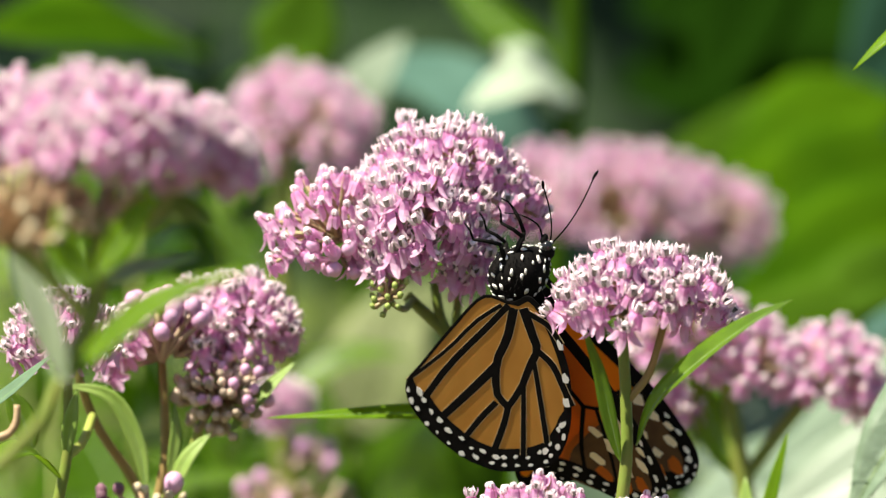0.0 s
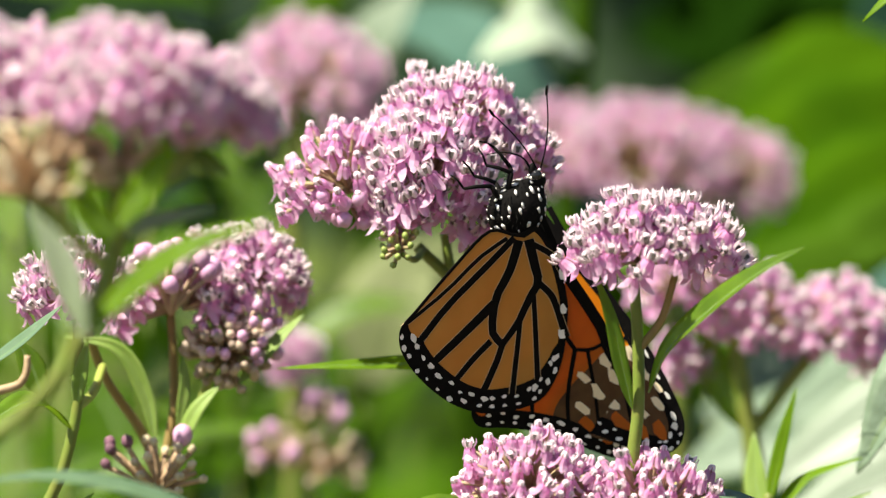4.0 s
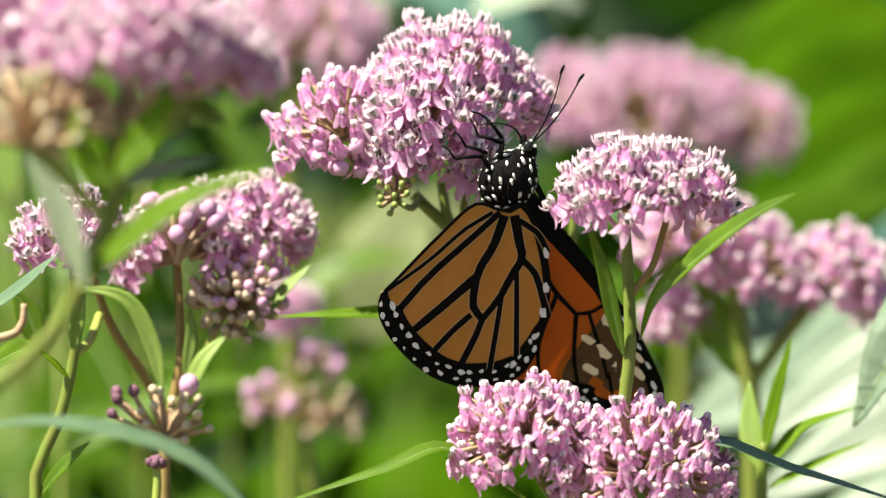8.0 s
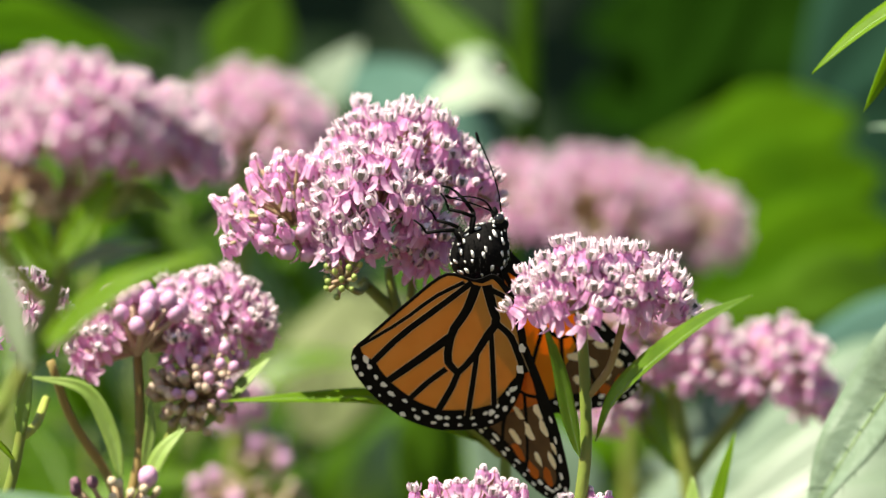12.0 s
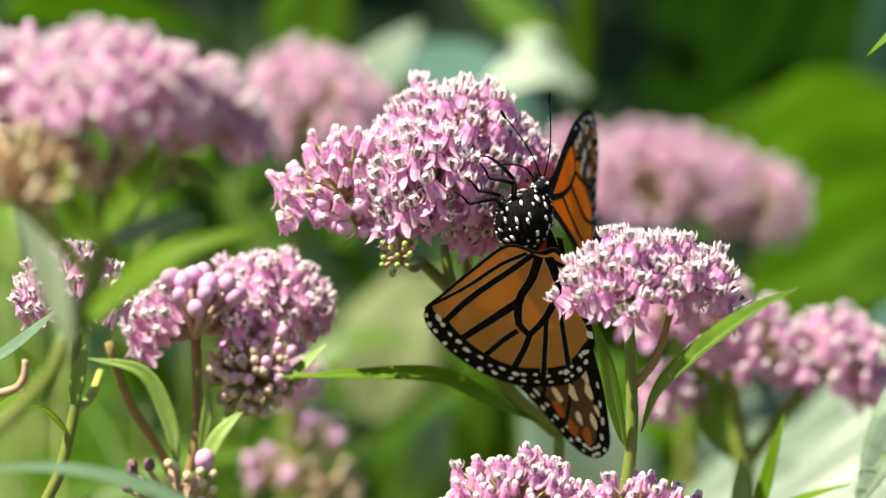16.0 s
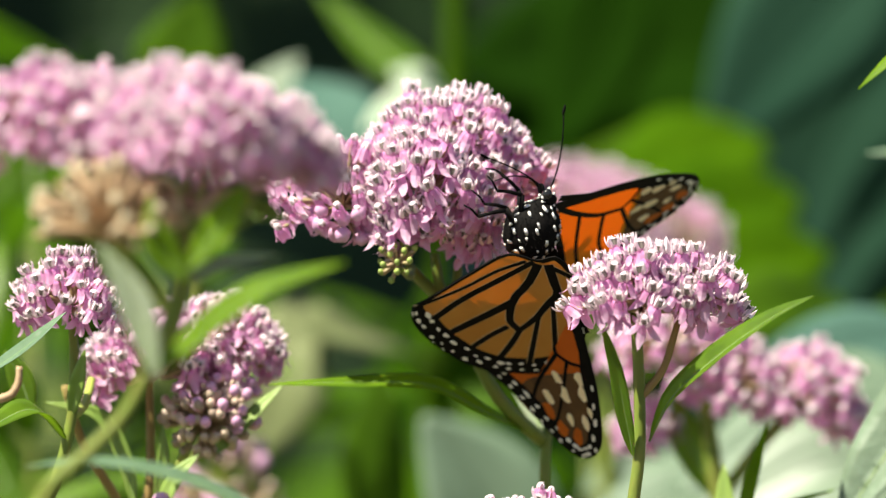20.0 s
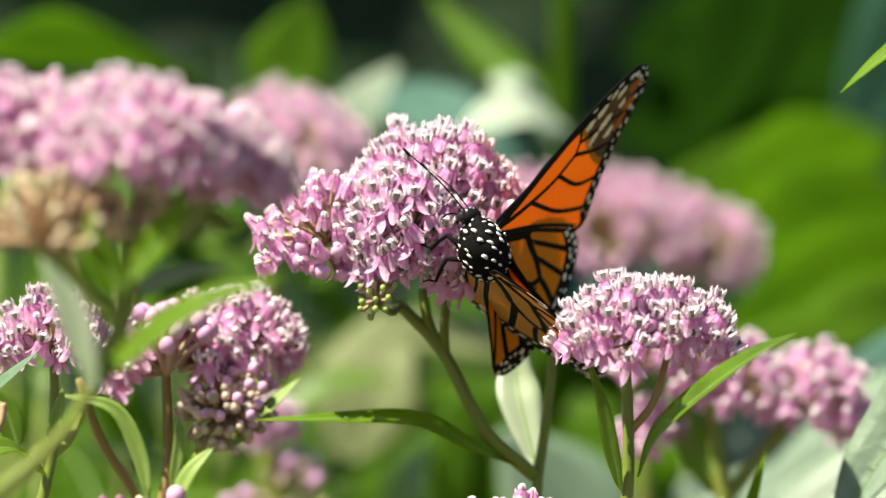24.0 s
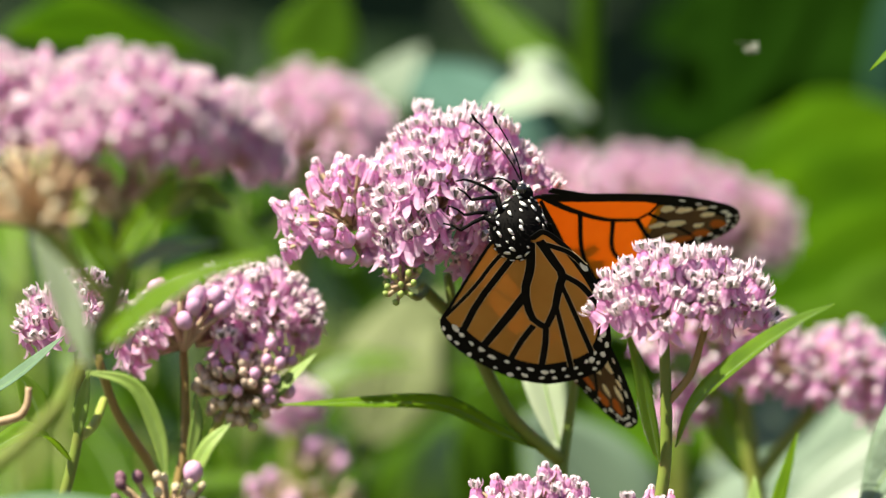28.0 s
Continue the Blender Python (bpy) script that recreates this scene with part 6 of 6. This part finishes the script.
    FEELER_ONE = [
        (0, 0.0003, -0.0006, 0.0075, 0.0, -11.6, 0.0), (1, 0.0003, -0.0006, 0.0075, 21.8, -8.2, -1.6), (2, 0.0003, -0.0006, 0.0075, 18.6, -2.4, -0.4),
        (3, 0.0003, -0.0006, 0.0075, 0.0, -29.8, 0.0), (6, 0.0003, -0.0006, 0.0075, 22.9, 2.4, 0.5), (8, 0.0003, -0.0006, 0.0075, 7.6, 7.8, 0.5),
        (9, 0.0003, -0.0006, 0.0075, 0.0, -21.8, 0.0), (10, 0.0003, -0.0006, 0.0075, 12.4, 1.8, 0.2), (11, 0.0003, -0.0006, 0.0075, 0.0, -35.6, 0.0),
        (12, 0.0003, -0.0006, 0.0075, 0.0, -44.9, 0.0), (14.5, 0.0003, -0.0006, 0.0075, 0.0, -15.9, 0.0), (15, 0.0003, -0.0006, 0.0075, 0.0, 3.9, 0.0),
        (15.5, 0.0003, -0.0006, 0.0075, 0.0, -14.1, 0.0), (15.7, 0.0003, -0.0006, 0.0075, 17.2, -19.5, -3.0), (16, 0.0003, -0.0006, 0.0075, 0.0, -18.4, 0.0),
        (16.5, 0.0003, -0.0006, 0.0075, 0.0, -17.0, 0.0), (17, 0.0003, -0.0006, 0.0075, 0.0, -15.5, 0.0), (18, 0.0003, -0.0006, 0.0075, 0.0, -20.8, 0.0),
        (19, 0.0003, -0.0006, 0.0075, 0.0, -18.4, 0.0), (20, 0.0003, -0.0006, 0.0075, 0.0, -10.8, 0.0), (21, 0.0003, -0.0006, 0.0075, 0.0, -26.1, 0.0),
        (21.5, 0.0003, -0.0006, 0.0075, 0.0, -24.0, 0.0), (22, 0.0003, -0.0006, 0.0075, 0.0, -37.4, 0.0), (22.2, 0.0003, -0.0006, 0.0075, -2.7, -33.0, 0.8),
        (22.5, 0.0003, -0.0006, 0.0075, 5.0, -4.1, -0.2), (24.5, 0.0003, -0.0006, 0.0075, 15.9, -13.0, -1.8), (25, 0.0003, -0.0006, 0.0075, 9.9, -8.2, -0.7),
        (25.5, 0.0003, -0.0006, 0.0075, 17.6, -14.3, -2.2), (26, 0.0003, -0.0006, 0.0075, 23.8, -18.7, -4.0), (26.2, 0.0003, -0.0006, 0.0075, 21.9, -17.4, -3.4),
        (26.3, 0.0003, -0.0006, 0.0075, 28.2, -21.6, -5.5), (26.5, 0.0003, -0.0006, 0.0075, 0.0, -38.4, 0.0), (27, 0.0003, -0.0006, 0.0075, 0.0, -41.4, 0.0),
        (28, 0.0003, -0.0006, 0.0075, 0.0, -40.5, 0.0),
    ]
    FEELER_TWO = [
        (0, 0.0003, 0.0006, 0.0075, 57.2, -33.8, -18.8), (1, 0.0003, 0.0006, 0.0075, 44.8, -26.3, -11.0), (2, 0.0003, 0.0006, 0.0075, 15.0, -37.0, -5.0),
        (3, 0.0003, 0.0006, 0.0075, 66.1, -75.2, -53.2), (6, 0.0003, 0.0006, 0.0075, 39.2, 0.4, 0.2), (8, 0.0003, 0.0006, 0.0075, 14.9, -6.1, -0.8),
        (9, 0.0003, 0.0006, 0.0075, 40.5, -9.0, -3.3), (10, 0.0003, 0.0006, 0.0075, 30.5, -15.1, -4.1), (11, 0.0003, 0.0006, 0.0075, 73.7, -14.7, -11.1),
        (12, 0.0003, 0.0006, 0.0075, 97.5, -41.3, -46.5), (14.5, 0.0003, 0.0006, 0.0075, 0.0, -6.9, 0.0), (15, 0.0003, 0.0006, 0.0075, 17.8, -7.9, -1.2),
        (15.5, 0.0003, 0.0006, 0.0075, 14.1, 3.6, 0.4), (15.7, 0.0003, 0.0006, 0.0075, 51.8, -44.3, -22.3), (16, 0.0003, 0.0006, 0.0075, 35.3, -47.8, -16.1),
        (16.5, 0.0003, 0.0006, 0.0075, 30.7, -44.1, -12.7), (17, 0.0003, 0.0006, 0.0075, 26.2, -44.3, -10.8), (18, 0.0003, 0.0006, 0.0075, 180.0, -70.2, 180.0),
        (19, 0.0003, 0.0006, 0.0075, 115.8, -64.1, -89.8), (20, 0.0003, 0.0006, 0.0075, 76.8, -63.3, -52.1), (21, 0.0003, 0.0006, 0.0075, 107.9, -41.8, -55.4),
        (21.5, 0.0003, 0.0006, 0.0075, 106.1, -42.4, -54.6), (22, 0.0003, 0.0006, 0.0075, 84.7, -51.4, -47.4), (22.2, 0.0003, 0.0006, 0.0075, -18.4, -48.5, 8.3),
        (22.5, 0.0003, 0.0006, 0.0075, -15.8, -30.6, 4.3), (24.5, 0.0003, 0.0006, 0.0075, -14.5, -42.0, 5.6), (25, 0.0003, 0.0006, 0.0075, -15.8, -38.8, 5.6),
        (25.5, 0.0003, 0.0006, 0.0075, -13.8, -43.9, 5.6), (26, 0.0003, 0.0006, 0.0075, -25.7, -50.3, 12.3), (26.2, 0.0003, 0.0006, 0.0075, -18.2, -47.4, 8.1),
        (26.3, 0.0003, 0.0006, 0.0075, 0.6, -52.3, -0.3), (26.5, 0.0003, 0.0006, 0.0075, 41.9, -27.1, -10.5), (27, 0.0003, 0.0006, 0.0075, 39.0, -25.7, -9.2),
        (28, 0.0003, 0.0006, 0.0075, 34.9, -23.3, -7.4),
    ]
    for ob, rows in ((butterfly, BODY), (hind_left, HIND_LEFT), (fore_left, FORE_LEFT), (fore_right, FORE_RIGHT),
                     (hind_right, HIND_RIGHT), (abdomen, ABDOMEN), (feelers[0], FEELER_ONE), (feelers[1], FEELER_TWO)):
        walk(ob, [(t, pose(x, y, z, rx, ry, rz)) for t, x, y, z, rx, ry, rz in rows])
    fly_rows = [(0, 0.0959, 0.1000, 1.2519, -30), (1.4, 0.0631, 0.1000, 1.2400, 30), (2, 0.0423, 0.1000, 1.2356, -30), (2.5, 0.0481, 0.1000, 1.2398, 30), (3, 0.0549, 0.1000, 1.2358, -30), (3.5, 0.0937, 0.1000, 1.2395, 30), (5.5, 0.1008, 0.1000, 1.2108, -30), (10.2, 0.1039, 0.1000, 1.2248, 30), (10.7, -0.0515, 0.1000, 1.2627, -30), (11.2, -0.0503, 0.1000, 1.2650, 30), (11.5, -0.0163, 0.1000, 1.2532, -30), (11.9, 0.0140, 0.1000, 1.2482, 30), (12.3, 0.0660, 0.1000, 1.2251, -30), (12.5, 0.1066, 0.1000, 1.2274, 30), (14.3, 0.0879, 0.1000, 1.2644, -30), (14.9, 0.0307, 0.1000, 1.2470, 30), (15, -0.0147, 0.1000, 1.2377, -30), (15.1, -0.0556, 0.1000, 1.2294, 30), (15.3, -0.1001, 0.1000, 1.2202, -30), (16, -0.1134, 0.1000, 1.2616, 30), (19, 0.0618, 0.1000, 1.2708, -30), (19.6, 0.0311, 0.1000, 1.2354, 30), (20, 0.0845, 0.1000, 1.2657, -30), (27.3, 0.0967, 0.1000, 1.2683, 30), (28, 0.0577, 0.1000, 1.2485, -30)]
    walk(fly, [(t, pose(x, y, z, 0, 0, turn)) for t, x, y, z, turn in fly_rows])
    # plants: seconds, bend to the side and lift at the height of the head, in millimetres
    sway(right, 1.21, [(0, 0.2, -0.7), (1, 0.8, -1.1), (2, -0.9, -1.2), (3, 0.6, -0.4), (5.5, -0.4, 0.1), (6, -1.2, 0.8), (7, -0.7, 0.7), (8, -0.5, -0.0), (9, 0.0, 0.0), (10, 0.1, -2.1), (11, 1.1, -4.0), (11.5, 1.3, -4.5), (12, 1.3, -3.5), (12.5, 0.4, -2.7), (14.5, 0.7, -1.4), (15, 1.0, -1.8), (15.5, -0.1, -2.2), (16, -0.2, -5.6), (16.5, 1.2, -4.3), (17, 0.2, -3.2), (18, 0.6, -2.8), (19, -0.1, -4.3), (19.5, -0.3, -5.0), (20, -1.1, -6.8), (20.5, 1.1, -6.3), (21, 1.8, -4.3), (22, 2.1, -3.2), (22.5, 3.6, -6.0), (24.5, 2.8, -5.1), (25, 2.3, -4.3), (26, 4.2, -3.7), (26.5, 5.2, -3.1), (27, 5.4, -2.6), (27.5, 5.4, -2.6), (28, 5.6, -2.8)])
    sway(fade, 1.19, [(0, -1.9, 0.3), (1, -0.7, -0.4), (2, -1.5, -0.5), (3, -2.2, 0.2), (5.5, -2.2, -0.6), (6, -2.7, 0.1), (7, -0.9, -0.7), (8, -0.3, -0.3), (9, 0.0, 0.0), (10, -0.0, -1.6), (10.5, 2.3, -3.1), (11, 3.5, -2.5), (12, 2.2, -1.7), (12.5, 1.1, -0.4), (14.5, 3.4, -0.3), (15, 2.9, -1.4), (16, 2.8, -3.3), (17, 0.7, -2.2), (18, 0.7, -1.8), (18.5, -1.7, -1.0), (19, -0.7, -3.0), (19.5, -2.5, -8.8), (20, -3.7, -10.1), (21, -1.3, -1.2), (22, 0.5, -2.0), (24.5, 2.2, -2.0), (25, 3.3, -1.6), (26, -0.4, -0.5), (27, 4.0, 0.2), (28, -0.1, -0.3)])
    sway(side, 1.19, [(0, -0.9, -0.1), (2, -2.0, -0.7), (3, -1.7, -0.5), (6, -1.2, -0.8), (7, -1.1, -0.4), (8, -1.0, -0.5), (9, 0.0, 0.0), (10, -2.6, -0.7), (11, -2.4, -1.1), (12, -2.5, -1.0), (14.5, -0.5, 1.2), (15, -0.9, 0.3), (16, -2.1, -2.2), (17, -2.3, -1.2), (18, -1.9, -0.7), (19, -0.5, -2.3), (20, 3.1, -5.3), (21, -2.2, -1.2), (22, -0.2, -0.7), (25, -1.9, -0.5), (26, -1.4, -0.0), (27, -0.9, 1.4), (28, -0.5, 0.1)])
    sway(behind, 1.24, [(0, -5.4, -1.7), (2, -3.2, -2.9), (3, -3.5, -2.6), (8, -1.2, -1.7), (9, -3.0, -0.8), (11, -2.8, -0.1), (12, -0.8, -1.9), (17, 0.0, 0.0), (18, -5.8, 0.1), (20, 6.4, -1.4), (21, -6.3, 0.5), (22, -6.1, -0.3), (25, -4.8, -0.9), (26, -4.1, 0.4), (28, -3.2, -0.5)])
    sway(low, 1.17, [(0, 2.3, 0.1), (2, 0.4, -0.4), (3, 0.2, 0.0), (8, 0.0, 0.0), (9, -0.4, 0.0), (11, -1.3, -2.3), (12, 0.5, -2.7), (17, -1.7, -2.7), (18, -0.7, -2.2), (20, -1.3, -9.6), (21, 6.2, -3.2), (22, 5.8, -2.3), (25, 0.7, -2.1), (26, 2.8, -0.8), (28, 1.4, -0.8)])
    sway(edge, 1.24, [(0, 1.0, 2.1), (11, 0.8, -0.7), (12, 1.8, -1.4), (17, 0.5, -1.5), (18, -0.1, -0.2), (20, 0.7, -6.0), (21, 0.0, 0.0), (22, -0.1, 0.1), (25, 0.4, -0.1), (26, -0.1, 1.1), (28, 1.0, 1.4)])
    sway(shoot, 1.17, [(0, 0.3, 0.2), (2, -0.4, -0.6), (3, -0.0, -0.7), (8, -0.3, -0.8), (9, 0.0, 0.0), (11, -1.9, -2.1), (12, -0.9, -2.2), (17, -1.9, -2.0), (18, -1.3, -1.7), (21, -1.7, -1.5), (22, -1.1, -1.2), (25, -1.3, -1.3), (26, -0.6, -0.8), (28, 0.1, -0.2)])
    sway(near, 1.22, [(0, 0.8, 3.8), (2, 1.7, 3.6), (9, 2.8, 2.0), (12, 2.1, 0.4), (17, 0.0, 0.0), (18, 2.3, 0.5), (19.5, -1.3, -6.9), (20, 0.2, -7.9), (21, 15.5, -0.4), (22, 8.6, -0.4), (24.5, 7.7, 0.4), (26, 5.4, 1.4), (28, 2.3, 1.5)])



motions()
